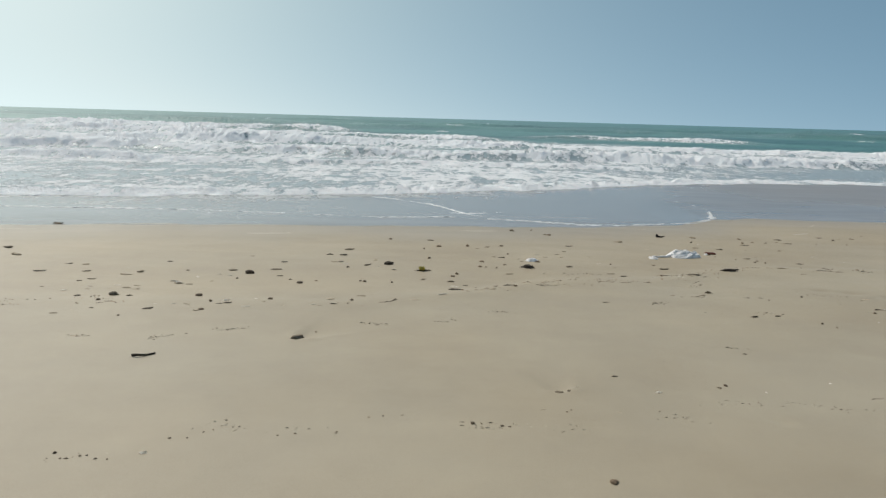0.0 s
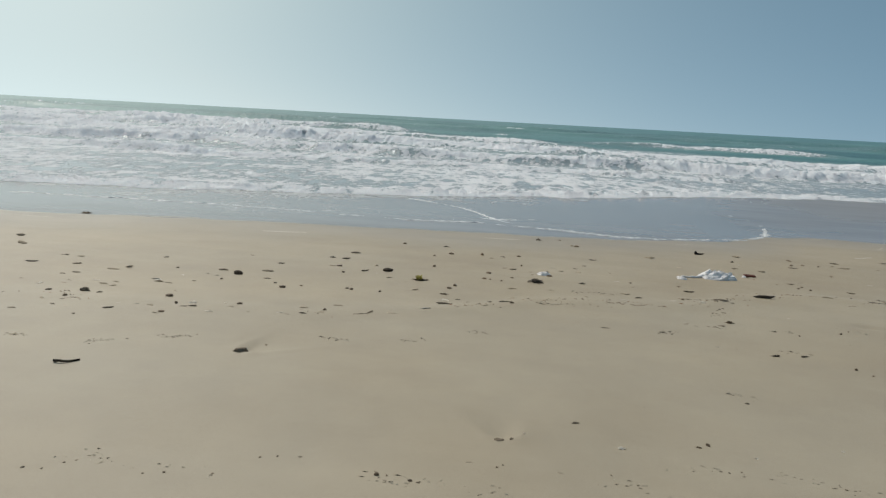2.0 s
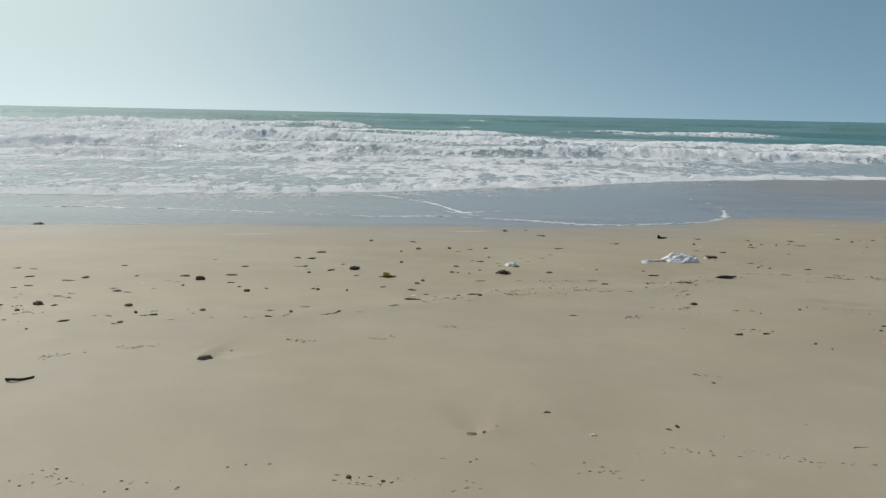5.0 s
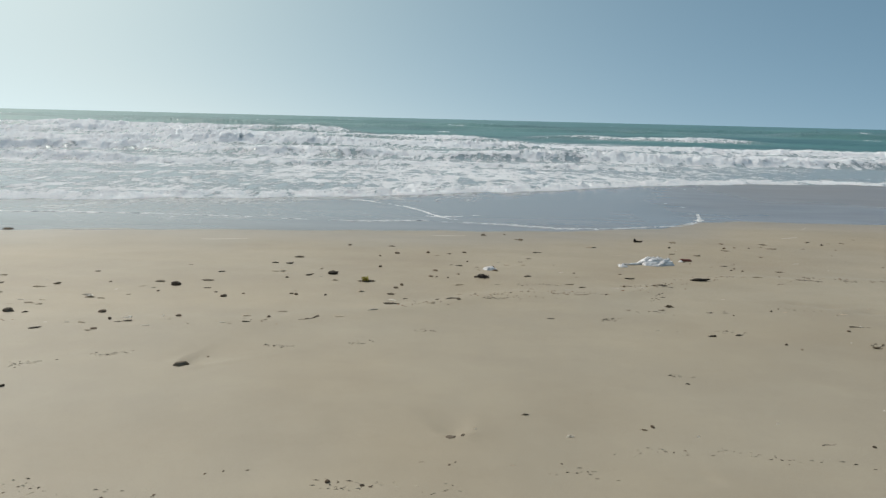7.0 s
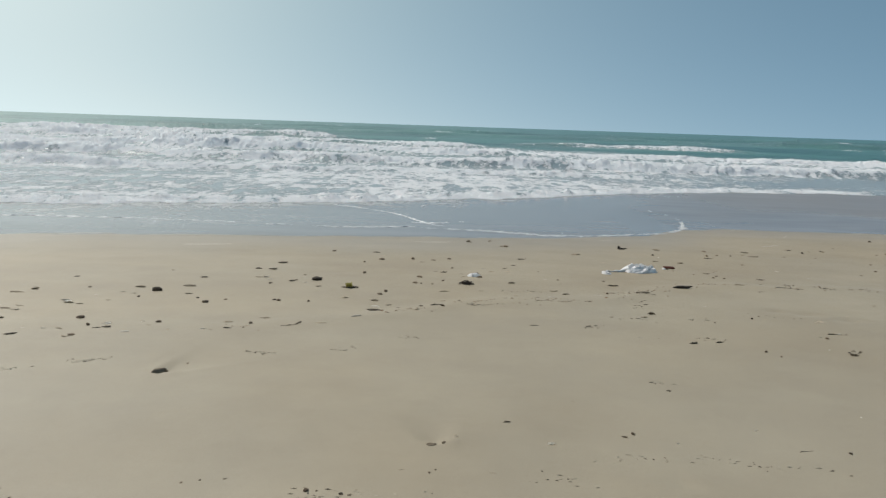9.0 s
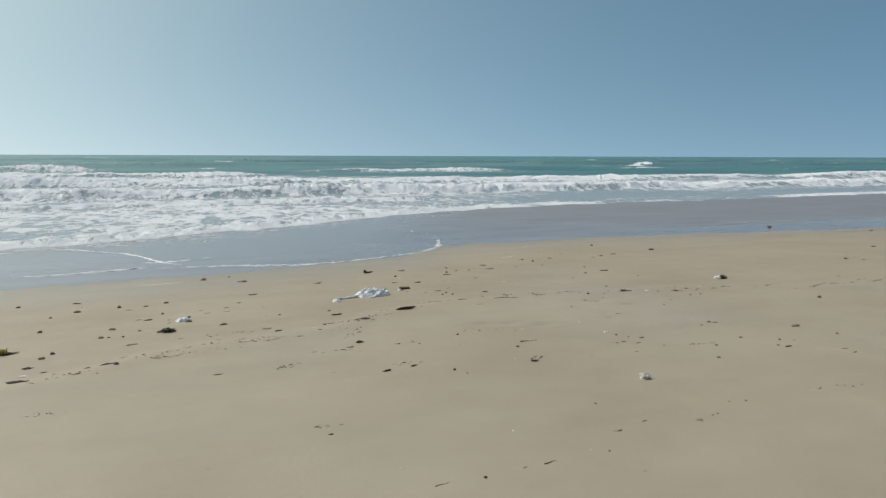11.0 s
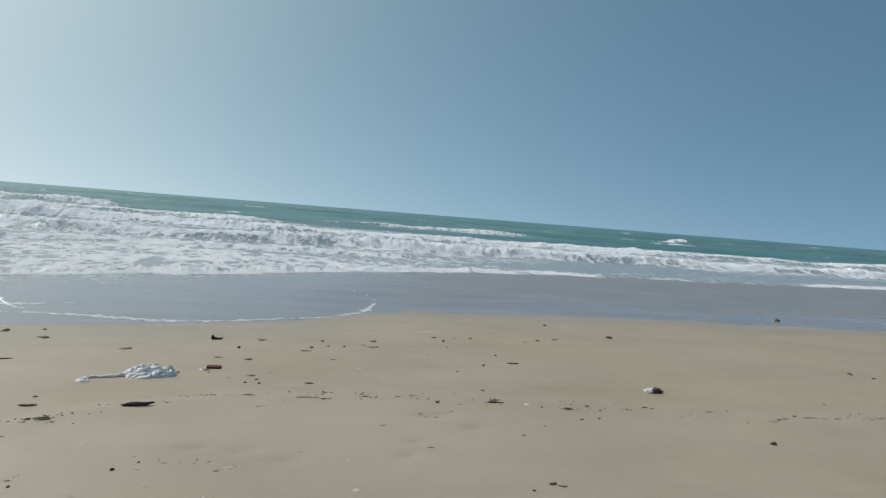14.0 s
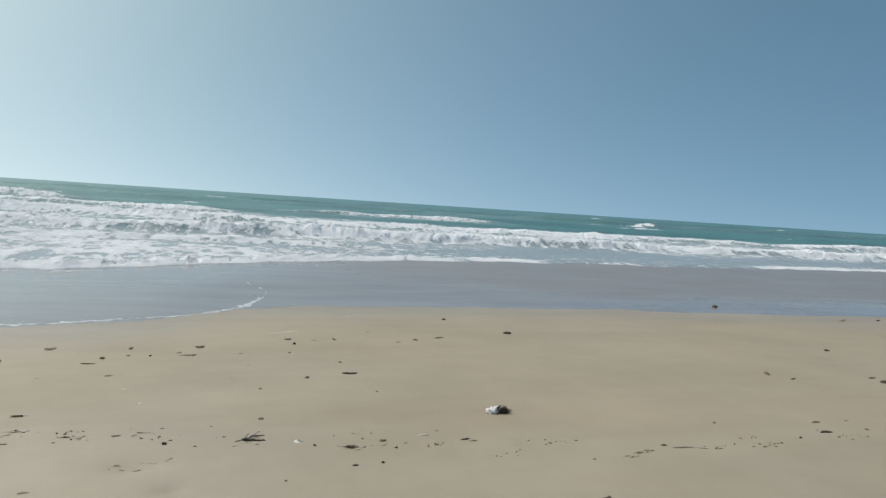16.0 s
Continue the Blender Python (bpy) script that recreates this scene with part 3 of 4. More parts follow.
def film_material(name, dull, bright, through_it):
    """Thin white plastic, foam or shell: light comes through it."""
    m, n, l, p = material(name)
    tc = n.new("ShaderNodeTexCoord")
    g = noise_tex(n, l, 14, 5, 0.6, tc.outputs["Object"])
    c = ramp(n, l, g.outputs["Fac"], [(0.3, dull), (0.6, bright)])
    l.new(c.outputs["Color"], p.inputs["Base Color"])
    p.inputs["Roughness"].default_value = 0.45
    bumped(n, l, g.outputs["Fac"], p, 0.5, 0.01)
    glow, both = n.new("ShaderNodeBsdfTranslucent"), add(n, "ShaderNodeMixShader", Fac=through_it)
    l.new(c.outputs["Color"], glow.inputs["Color"])
    l.new(p.outputs["BSDF"], both.inputs[1])
    l.new(glow.outputs["BSDF"], both.inputs[2])
    l.new(both.outputs["Shader"], n["Material Output"].inputs["Surface"])
    return m


WOOD = debris_material("dark_driftwood", (0.032, 0.025, 0.017), (0.40, 0.325, 0.23), 0.85, 9, 0.03, 4, 0.5)
FLAKE = debris_material("brown_bark", (0.075, 0.058, 0.04), (0.62, 0.51, 0.375), 0.85, 9, 0.03, 4, 0.9)
STONE = debris_material("brown_grey_stone", (0.05, 0.036, 0.023), (0.29, 0.21, 0.14), 0.8, 6, 0.05)
TAN = debris_material("tan_stone", (0.10, 0.075, 0.05), (0.40, 0.325, 0.235), 0.8, 6, 0.05)
WEED = debris_material("dry_brown_seaweed", (0.045, 0.031, 0.019), (0.22, 0.155, 0.09), 0.7, 8, 0.03)
SHELL = film_material("bleached_shell", (0.74, 0.70, 0.62), (0.95, 0.92, 0.86), 0.4)
STICK = debris_material("weathered_stick", (0.035, 0.027, 0.018), (0.17, 0.13, 0.09), 0.75, 12, 0.02, 3)
PALE = debris_material("pale_bleached_wood", (0.40, 0.35, 0.28), (0.78, 0.71, 0.60), 0.7, 9, 0.02, 3)
ROCK = debris_material("pale_grey_stone", (0.13, 0.115, 0.105), (0.60, 0.54, 0.47), 0.7, 5, 0.05)
GREEN = debris_material("yellow_green_weed", (0.3, 0.26, 0.05), (0.66, 0.54, 0.13), 0.6, 7, 0.03)
BRICK = debris_material("worn_dark_red_brick", (0.055, 0.02, 0.015), (0.17, 0.056, 0.04), 0.8, 9, 0.03)
TAR = debris_material("black_wet_wood", (0.016, 0.012, 0.009), (0.075, 0.055, 0.04), 0.65, 8, 0.03, 4)
FILM = film_material("white_plastic_film", (0.70, 0.67, 0.65), (0.93, 0.91, 0.89), 0.1)
FOAM_DRY = debris_material("dried_sea_foam", (0.42, 0.37, 0.30), (0.72, 0.68, 0.61), 0.8, 30, 0.02)
CRUMB = debris_material("dark_strand_crumbs", (0.06, 0.048, 0.032), (0.60, 0.52, 0.40), 0.8, 20, 0.02, 1.0, 0.75, True)

# ---- debris on the sand ----
R = random.Random(41)
KINDS = {
    "wood_chip": (
        [mesh_of("wood_chip", chip(R, R.uniform(0.35, 0.75), R.uniform(0.20, 0.38), R.uniform(-0.4, 0.4), 0.6), WOOD) for _ in range(20)],
        "dark weathered driftwood chip lying on damp sand", "driftwood", "driftwood chips along the strand", 0.6),
    "bark_flake": (
        [mesh_of("bark_flake", chip(R, R.uniform(0.28, 0.6), R.uniform(0.14, 0.28), R.uniform(-0.5, 0.5), 0.6), PALE if k % 4 == 0 else FLAKE) for k in range(16)],
        "thin weathered flake of bark lying on damp sand", "bark", "bark flakes along the strand", 0.6),
    "pebble": (
        [mesh_of("pebble", lump(R, 1.0, R.uniform(0.65, 0.95), R.uniform(0.5, 0.85), 0.5), STONE) for _ in range(12)],
        "small dark brown pebble half sunk in damp sand", "pebble", "pebbles scattered on the sand", 0.8),
    "dry_stem": (
        [mesh_of("dry_stem", stem(R), FLAKE) for _ in range(3)],
        "thin dry brown grass stem pressed into the sand", "stem", "dry stems on the sand", 0.8),
    "seaweed_clump": (
        [mesh_of("seaweed_clump", weed(R, R.randint(26, 40), R.uniform(0.16, 0.28)), WEED) for _ in range(8)],
        "tangled dry brown seaweed clump on the sand", "seaweed", "seaweed clumps along the strand", 0.85),
    "seashell": (
        [mesh_of("seashell", shell(R), SHELL) for _ in range(4)],
        "bleached white ribbed seashell lying on the sand", "shell", "white shells scattered on the sand", 0.42),
    "twig": (
        [mesh_of("twig", twig(R, R.randint(1, 3), R.uniform(0.03, 0.09)), STICK) for _ in range(6)],
        "thin brown washed-up twig lying on the sand", "twig", "twigs along the strand", 0.85),
}


def strew(kind, rows):
    """One thing of that kind for each x, y, size and heading."""
    meshes, label, category, group, low = KINDS[kind]
    for x, y, size, yaw in rows:
        size = size * (1.12 if kind != "twig" else 1.0)
        ob = new(kind, R.choice(meshes))
        tall = R.uniform(0.55, 1.2) * low * (0.6 if size < 0.02 else 1.0)
        ob.matrix_basis = pose(x, y, floor_at(x, y) - 0.03 * size, R.uniform(-3, 3), R.uniform(-3, 3), yaw) @ Matrix.Diagonal((size, size, size * tall, 1))
        tagged(ob, label, category, group)


# driftwood chips between x = -6.8 and -0.4
strew("wood_chip", [(-6.82, 9.35, 0.151, -4), (-6.76, 9.25, 0.156, -12), (-6.19, 8.65, 0.193, -23), (-5.09, 7.56, 0.138, 14), (-4.83, 8.09, 0.089, 7), (-4.56, 7.65, 0.097, 22), (-4.23, 7.22, 0.104, -4), (-3.99, 7.54, 0.150, -6), (-3.90, 7.71, 0.097, -4), (-3.90, 8.51, 0.084, 1), (-3.65, 5.68, 0.071, 3), (-3.58, 6.81, 0.097, -9), (-3.12, 7.11, 0.101, 0), (-2.82, 8.01, 0.114, -2), (-2.36, 8.74, 0.108, 2), (-2.30, 8.18, 0.144, 0), (-2.20, 6.17, 0.075, -1), (-1.84, 9.44, 0.100, -8), (-1.64, 9.97, 0.141, 3), (-1.63, 9.40, 0.116, -4), (-1.19, 3.44, 0.017, 10), (-1.14, 8.63, 0.105, 35), (-0.37, 11.33, 0.119, -18)])
# driftwood chips between x = 0.6 and 6.5
strew("wood_chip", [(0.58, 7.40, 0.050, -7), (0.69, 9.63, 0.066, 7), (0.75, 7.46, 0.150, 3), (0.80, 9.56, 0.098, -16), (0.82, 8.26, 0.112, 16), (1.25, 4.44, 0.045, 5), (1.27, 13.10, 0.114, -5), (1.91, 12.61, 0.111, 9), (2.10, 10.96, 0.131, 6), (2.32, 8.20, 0.081, -3), (2.59, 7.11, 0.052, 6), (2.95, 7.16, 0.069, 3), (3.07, 8.84, 0.131, 6), (3.11, 6.25, 0.069, 2), (3.17, 11.76, 0.159, 3), (4.39, 11.14, 0.096, -2), (4.76, 11.00, 0.096, -8), (4.83, 10.11, 0.094, -11), (4.86, 9.11, 0.121, -12), (4.89, 12.60, 0.133, -16), (6.30, 8.97, 0.059, -4), (6.38, 12.21, 0.060, 6), (6.49, 12.03, 0.176, -10)])
# driftwood chips between x = 6.6 and 20.6
strew("wood_chip", [(6.59, 12.60, 0.113, 3), (6.60, 12.53, 0.094, -4), (6.83, 5.55, 0.073, -0), (6.96, 6.62, 0.056, -15), (7.21, 5.28, 0.049, -8), (7.59, 6.15, 0.106, 4), (7.74, 13.18, 0.103, -4), (7.74, 13.12, 0.086, 5), (8.10, 13.05, 0.068, -5), (8.28, 10.81, 0.161, -5), (9.01, 13.73, 0.055, -15), (9.30, 12.81, 0.068, 5), (9.60, 12.98, 0.054, -4), (9.98, 13.10, 0.110, -0), (10.03, 13.11, 0.125, 2), (11.33, 13.48, 0.106, 5), (11.88, 8.01, 0.101, -14), (13.45, 10.12, 0.057, 2), (13.58, 9.88, 0.065, -1), (14.70, 9.74, 0.057, -0), (14.72, 9.76, 0.089, -10), (20.41, 14.79, 0.159, 21), (20.63, 14.94, 0.194, 0)])
# bark flakes between x = -5.1 and -2.9
strew("bark_flake", [(-5.06, 8.08, 0.103, 0), (-4.47, 6.71, 0.043, 0), (-4.30, 7.10, 0.064, 7), (-4.18, 7.94, 0.050, -6), (-4.00, 6.82, 0.049, -4), (-3.96, 6.69, 0.072, -10), (-3.76, 6.93, 0.075, 1), (-3.74, 6.74, 0.048, 1), (-3.65, 6.03, 0.064, -38), (-3.56, 5.80, 0.026, 3), (-3.53, 6.93, 0.087, -12), (-3.45, 6.75, 0.084, 8), (-3.43, 5.89, 0.052, -12), (-3.34, 6.42, 0.057, 23), (-3.26, 5.86, 0.041, -5), (-3.24, 7.23, 0.090, 16), (-3.04, 5.00, 0.087, 1), (-2.99, 7.08, 0.075, 1), (-2.95, 9.14, 0.065, -12), (-2.90, 7.74, 0.062, 7), (-2.89, 6.07, 0.032, 20), (-2.88, 5.91, 0.093, 19)])
# bark flakes between x = -2.8 and -1.1
strew("bark_flake", [(-2.81, 7.28, 0.051, 14), (-2.74, 7.68, 0.068, 18), (-2.73, 6.76, 0.036, 7), (-2.71, 6.08, 0.053, 1), (-2.57, 6.09, 0.075, -15), (-2.40, 5.89, 0.072, -18), (-2.27, 6.14, 0.075, 13), (-2.15, 5.13, 0.026, 2), (-2.12, 7.73, 0.081, 2), (-1.99, 6.07, 0.095, -4), (-1.86, 6.27, 0.043, 6), (-1.66, 8.83, 0.093, -4), (-1.64, 6.17, 0.032, -8), (-1.48, 8.71, 0.091, 22), (-1.35, 6.23, 0.064, -2), (-1.27, 6.20, 0.042, -2), (-1.22, 6.51, 0.078, 6), (-1.14, 6.27, 0.075, -8), (-1.09, 9.07, 0.063, -4)])
# bark flakes between x = -1.1 and 0.5
strew("bark_flake", [(-1.08, 7.72, 0.040, 6), (-0.99, 6.37, 0.054, 1), (-0.97, 8.55, 0.045, -1), (-0.93, 6.71, 0.103, -3), (-0.75, 8.34, 0.087, -6), (-0.51, 8.15, 0.070, -2), (-0.34, 6.55, 0.099, 2), (-0.32, 7.74, 0.093, 15), (-0.22, 10.98, 0.096, -9), (-0.20, 3.67, 0.023, 9), (-0.05, 6.83, 0.104, 24), (0.09, 7.37, 0.100, -21), (0.10, 7.16, 0.157, -9), (0.22, 7.45, 0.063, 8), (0.34, 7.32, 0.037, -9), (0.45, 10.44, 0.072, 14), (0.51, 7.20, 0.109, 3)])
# bark flakes between x = 0.6 and 1.9
strew("bark_flake", [(0.63, 10.66, 0.074, -3), (0.82, 7.73, 0.065, 14), (1.06, 9.45, 0.048, 17), (1.08, 9.24, 0.047, 9), (1.12, 3.81, 0.034, -12), (1.31, 7.54, 0.088, -8), (1.40, 9.96, 0.068, 8), (1.50, 9.70, 0.082, 12), (1.69, 8.05, 0.054, -11), (1.72, 8.84, 0.089, 3), (1.73, 4.82, 0.015, -12), (1.73, 6.71, 0.077, 4), (1.73, 10.00, 0.068, 7), (1.74, 9.72, 0.082, -2), (1.88, 8.25, 0.055, 2), (1.89, 10.29, 0.070, 5)])
# bark flakes between x = 1.9 and 3.5
strew("bark_flake", [(2.10, 8.00, 0.093, 12), (2.20, 8.39, 0.111, 2), (2.21, 9.79, 0.049, -11), (2.21, 9.19, 0.077, 7), (2.38, 8.89, 0.037, -3), (2.46, 5.06, 0.035, 8), (2.67, 6.39, 0.040, -4), (2.71, 8.17, 0.094, 5), (2.93, 8.34, 0.082, -12), (3.04, 8.15, 0.067, -12), (3.33, 8.37, 0.123, -12), (3.37, 6.30, 0.076, 21), (3.41, 4.18, 0.031, 11), (3.41, 8.30, 0.054, 7), (3.44, 10.82, 0.091, -8)])
# bark flakes between x = 3.5 and 5.6
strew("bark_flake", [(3.82, 7.74, 0.048, -7), (3.99, 6.82, 0.033, -22), (4.17, 4.42, 0.057, -11), (4.25, 7.21, 0.045, 2), (4.32, 10.38, 0.075, 9), (4.36, 6.90, 0.042, -7), (4.43, 4.49, 0.037, 3), (4.45, 6.58, 0.024, 1), (4.70, 9.26, 0.031, 29), (4.74, 7.13, 0.036, 7), (4.76, 4.37, 0.052, 8), (4.83, 7.18, 0.111, 9), (4.88, 12.52, 0.089, -9), (4.98, 6.00, 0.029, 14), (5.13, 10.27, 0.033, -2), (5.21, 10.99, 0.049, -17), (5.28, 7.47, 0.040, -1), (5.44, 5.96, 0.044, -11), (5.51, 11.65, 0.149, -6), (5.57, 9.15, 0.045, 12)])
# bark flakes between x = 5.8 and 12.1
strew("bark_flake", [(5.81, 6.03, 0.023, 12), (6.00, 8.08, 0.057, 6), (6.09, 10.47, 0.082, -8), (6.27, 7.46, 0.052, -16), (6.28, 6.27, 0.042, 1), (6.31, 11.77, 0.042, 1), (6.32, 5.95, 0.109, 8), (6.42, 8.96, 0.046, -15), (6.91, 6.66, 0.066, 15), (7.03, 10.77, 0.032, 7), (7.08, 5.70, 0.046, 3), (7.10, 12.11, 0.061, 6), (7.19, 5.16, 0.048, 13), (7.20, 11.39, 0.035, -20), (7.79, 12.71, 0.066, -12), (7.90, 8.11, 0.042, -2), (8.08, 13.06, 0.069, -13), (8.33, 8.45, 0.028, 14), (8.49, 8.62, 0.115, 5), (8.80, 8.46, 0.075, 11), (9.30, 12.77, 0.070, 11), (12.11, 8.31, 0.108, -11)])
# bark flakes between x = 12.5 and 16.1
strew("bark_flake", [(12.45, 8.28, 0.042, 4), (13.55, 9.89, 0.057, 18), (16.05, 11.53, 0.074, -14)])
# seashells between x = -4.1 and 7.6
strew("seashell", [(-4.15, 6.59, 0.064, 37), (-3.19, 7.19, 0.081, 29), (-3.09, 7.53, 0.030, 44), (-2.26, 6.29, 0.079, -120), (-1.99, 6.41, 0.035, 142), (-1.57, 8.86, 0.098, 101), (-1.47, 3.12, 0.040, -13), (0.94, 4.21, 0.015, -8), (2.22, 4.22, 0.020, -52), (2.77, 4.43, 0.018, -174), (3.57, 4.68, 0.016, 79), (3.87, 4.24, 0.015, -70), (3.99, 3.90, 0.017, -71), (4.29, 6.18, 0.019, -18), (4.61, 11.59, 0.047, -148), (4.71, 6.71, 0.022, 120), (5.60, 6.71, 0.055, 67), (5.61, 7.25, 0.018, -145), (6.30, 9.96, 0.029, -87), (6.43, 5.43, 0.012, 151), (6.88, 5.65, 0.012, -91), (7.13, 7.69, 0.039, 50), (7.56, 8.61, 0.074, 151)])
# seashells between x = 8.1 and 9.5
strew("seashell", [(8.07, 5.55, 0.025, 104), (9.49, 7.19, 0.013, 171)])
# pebbles between x = -3.9 and -1.3
strew("pebble", [(-3.85, 6.35, 0.057, -147), (-3.52, 6.17, 0.038, -126), (-3.38, 7.91, 0.035, -148), (-3.03, 5.66, 0.025, -24), (-2.63, 6.50, 0.069, -13), (-2.58, 7.49, 0.040, -77), (-2.55, 7.86, 0.111, -12), (-2.39, 6.22, 0.038, -54), (-2.37, 5.94, 0.052, -29), (-1.93, 7.51, 0.039, 165), (-1.90, 3.08, 0.018, -169), (-1.84, 3.03, 0.014, -83), (-1.83, 6.40, 0.044, 23), (-1.81, 3.03, 0.014, -122), (-1.76, 7.31, 0.064, -47), (-1.76, 3.06, 0.014, -36), (-1.73, 3.07, 0.014, 148), (-1.67, 3.04, 0.014, -151), (-1.61, 3.04, 0.013, -53), (-1.60, 7.47, 0.032, 6), (-1.39, 8.45, 0.037, 31), (-1.32, 3.29, 0.012, 114), (-1.26, 3.36, 0.012, 61)])
# pebbles between x = -1.2 and 0.4
strew("pebble", [(-1.22, 3.39, 0.012, 65), (-1.12, 11.32, 0.060, -175), (-1.11, 5.36, 0.018, 85), (-1.09, 3.44, 0.012, 77), (-1.07, 7.53, 0.039, 36), (-1.01, 7.49, 0.039, -45), (-0.99, 6.47, 0.039, -64), (-0.86, 8.74, 0.121, 163), (-0.85, 3.35, 0.012, 164), (-0.76, 3.38, 0.016, 143), (-0.68, 7.50, 0.032, 44), (-0.54, 3.42, 0.012, 41), (-0.44, 10.25, 0.036, -59), (-0.39, 3.62, 0.014, 77), (-0.31, 3.65, 0.012, -103), (-0.31, 9.32, 0.056, -122), (-0.20, 10.55, 0.073, -9), (0.06, 7.99, 0.061, 110), (0.11, 8.16, 0.049, -54), (0.22, 3.59, 0.025, -99), (0.27, 3.59, 0.012, 82), (0.29, 10.69, 0.065, 94), (0.39, 3.57, 0.022, 10)])
# pebbles between x = 0.4 and 2.4
strew("pebble", [(0.43, 3.56, 0.016, 168), (0.44, 8.71, 0.052, -45), (0.48, 9.13, 0.062, -26), (0.52, 8.69, 0.030, -125), (0.67, 8.66, 0.029, -95), (0.80, 8.92, 0.038, -178), (0.80, 3.79, 0.014, -106), (0.82, 7.40, 0.037, 170), (0.83, 3.82, 0.012, -150), (0.88, 2.97, 0.042, 70), (0.88, 10.80, 0.056, -175), (0.93, 9.94, 0.034, 61), (1.27, 13.19, 0.081, 45), (1.29, 9.51, 0.040, 78), (1.31, 9.21, 0.062, -12), (1.38, 3.85, 0.012, -42), (1.50, 3.78, 0.012, -39), (1.71, 13.36, 0.047, -173), (1.98, 12.57, 0.087, -99), (1.99, 4.32, 0.026, -59), (2.01, 4.02, 0.012, 101), (2.08, 4.04, 0.012, -28), (2.39, 9.16, 0.031, -42)])
# pebbles between x = 2.6 and 4.9
strew("pebble", [(2.56, 3.97, 0.012, 139), (2.84, 6.38, 0.013, -154), (2.85, 8.29, 0.034, -143), (3.02, 9.16, 0.046, 95), (3.16, 4.15, 0.021, 56), (3.24, 8.35, 0.034, 22), (3.62, 6.99, 0.021, -111), (3.66, 6.05, 0.026, -146), (3.73, 5.93, 0.019, 100), (3.96, 4.19, 0.017, 148), (4.05, 10.22, 0.042, -129), (4.11, 7.22, 0.027, -171), (4.24, 7.34, 0.018, 66), (4.32, 4.90, 0.020, -126), (4.37, 10.24, 0.026, 87), (4.49, 6.54, 0.035, -151), (4.54, 6.14, 0.018, -26), (4.59, 11.88, 0.047, 99), (4.60, 10.00, 0.030, 45), (4.79, 9.75, 0.029, -2), (4.90, 9.91, 0.045, -116), (4.91, 4.41, 0.015, 33), (4.93, 9.71, 0.034, -177)])
# pebbles between x = 5.0 and 6.7
strew("pebble", [(4.96, 4.42, 0.015, -66), (5.20, 4.57, 0.016, -98), (5.24, 9.28, 0.023, -147), (5.32, 4.54, 0.020, 59), (5.58, 9.28, 0.019, 124), (5.59, 11.93, 0.049, 1), (5.63, 6.56, 0.021, -77), (5.70, 6.45, 0.021, 1), (5.79, 12.49, 0.046, -47), (5.79, 12.56, 0.049, -98), (5.84, 12.07, 0.043, 157), (5.89, 9.11, 0.018, -87), (5.92, 8.92, 0.022, 145), (5.98, 5.51, 0.031, 89), (6.08, 12.03, 0.029, 155), (6.20, 4.55, 0.017, 74), (6.25, 4.53, 0.017, 134), (6.28, 5.86, 0.027, -60), (6.29, 4.49, 0.017, -12), (6.39, 4.50, 0.017, 87), (6.65, 8.74, 0.035, 144), (6.72, 6.01, 0.032, 158), (6.74, 6.58, 0.023, 43)])
# pebbles between x = 6.8 and 10.8
strew("pebble", [(6.79, 5.62, 0.022, -88), (6.98, 5.78, 0.024, 41), (7.31, 9.28, 0.041, -26), (7.32, 10.29, 0.030, -30), (7.44, 7.95, 0.020, 151), (7.67, 8.52, 0.027, 112), (7.68, 5.73, 0.024, -58), (7.70, 12.13, 0.039, 48), (7.80, 10.67, 0.045, -141), (7.80, 12.75, 0.049, -79), (7.84, 5.26, 0.026, -164), (8.03, 8.59, 0.023, 27), (8.09, 8.13, 0.025, -89), (8.24, 8.38, 0.023, -148), (8.26, 11.46, 0.036, 161), (8.39, 13.13, 0.034, 142), (8.40, 13.07, 0.044, -86), (8.42, 10.00, 0.024, 15), (8.65, 8.72, 0.020, 129), (9.29, 7.27, 0.053, -164), (9.58, 7.89, 0.026, 105), (9.60, 12.94, 0.061, -21), (10.75, 15.15, 0.065, -87)])
# pebbles between x = 11.0 and 21.6
strew("pebble", [(11.04, 7.87, 0.019, -175), (11.14, 8.47, 0.027, 42), (11.17, 7.85, 0.019, 109), (11.24, 7.85, 0.024, -171), (11.33, 13.45, 0.118, 160), (11.51, 7.92, 0.024, 41), (12.37, 8.02, 0.030, -120), (13.47, 10.17, 0.059, -81), (14.62, 9.53, 0.069, -7), (15.98, 11.44, 0.075, -5), (18.77, 17.03, 0.130, -126), (21.60, 14.82, 0.101, 60)])
# seaweed clumps between x = -8.1 and 10.3
strew("seaweed_clump", [(-8.12, 12.46, 0.276, -2), (-1.41, 3.28, 0.026, 2), (0.04, 7.64, 0.104, -8), (1.93, 4.28, 0.045, -19), (4.42, 6.04, 0.090, 8), (5.37, 9.01, 0.044, 6), (5.46, 9.70, 0.130, -11), (5.82, 6.38, 0.083, 9), (5.83, 11.05, 0.076, 13), (7.92, 8.44, 0.099, -1), (8.17, 8.52, 0.065, 0), (8.85, 8.41, 0.075, -1), (10.26, 8.01, 0.065, -7)])
# twigs between x = -3.4 and 10.5
strew("twig", [(-3.42, 6.10, 0.146, 40), (-0.67, 6.43, 0.375, 38), (0.67, 3.81, 0.056, 15), (2.92, 4.16, 0.091, 17), (3.60, 4.18, 0.142, -4), (4.69, 6.70, 0.200, 2), (4.99, 8.74, 0.120, 18), (5.03, 9.21, 0.129, -4), (5.04, 10.30, 0.124, 40), (5.47, 8.97, 0.337, -8), (6.53, 9.00, 0.198, -13), (10.48, 7.91, 0.381, -13)])
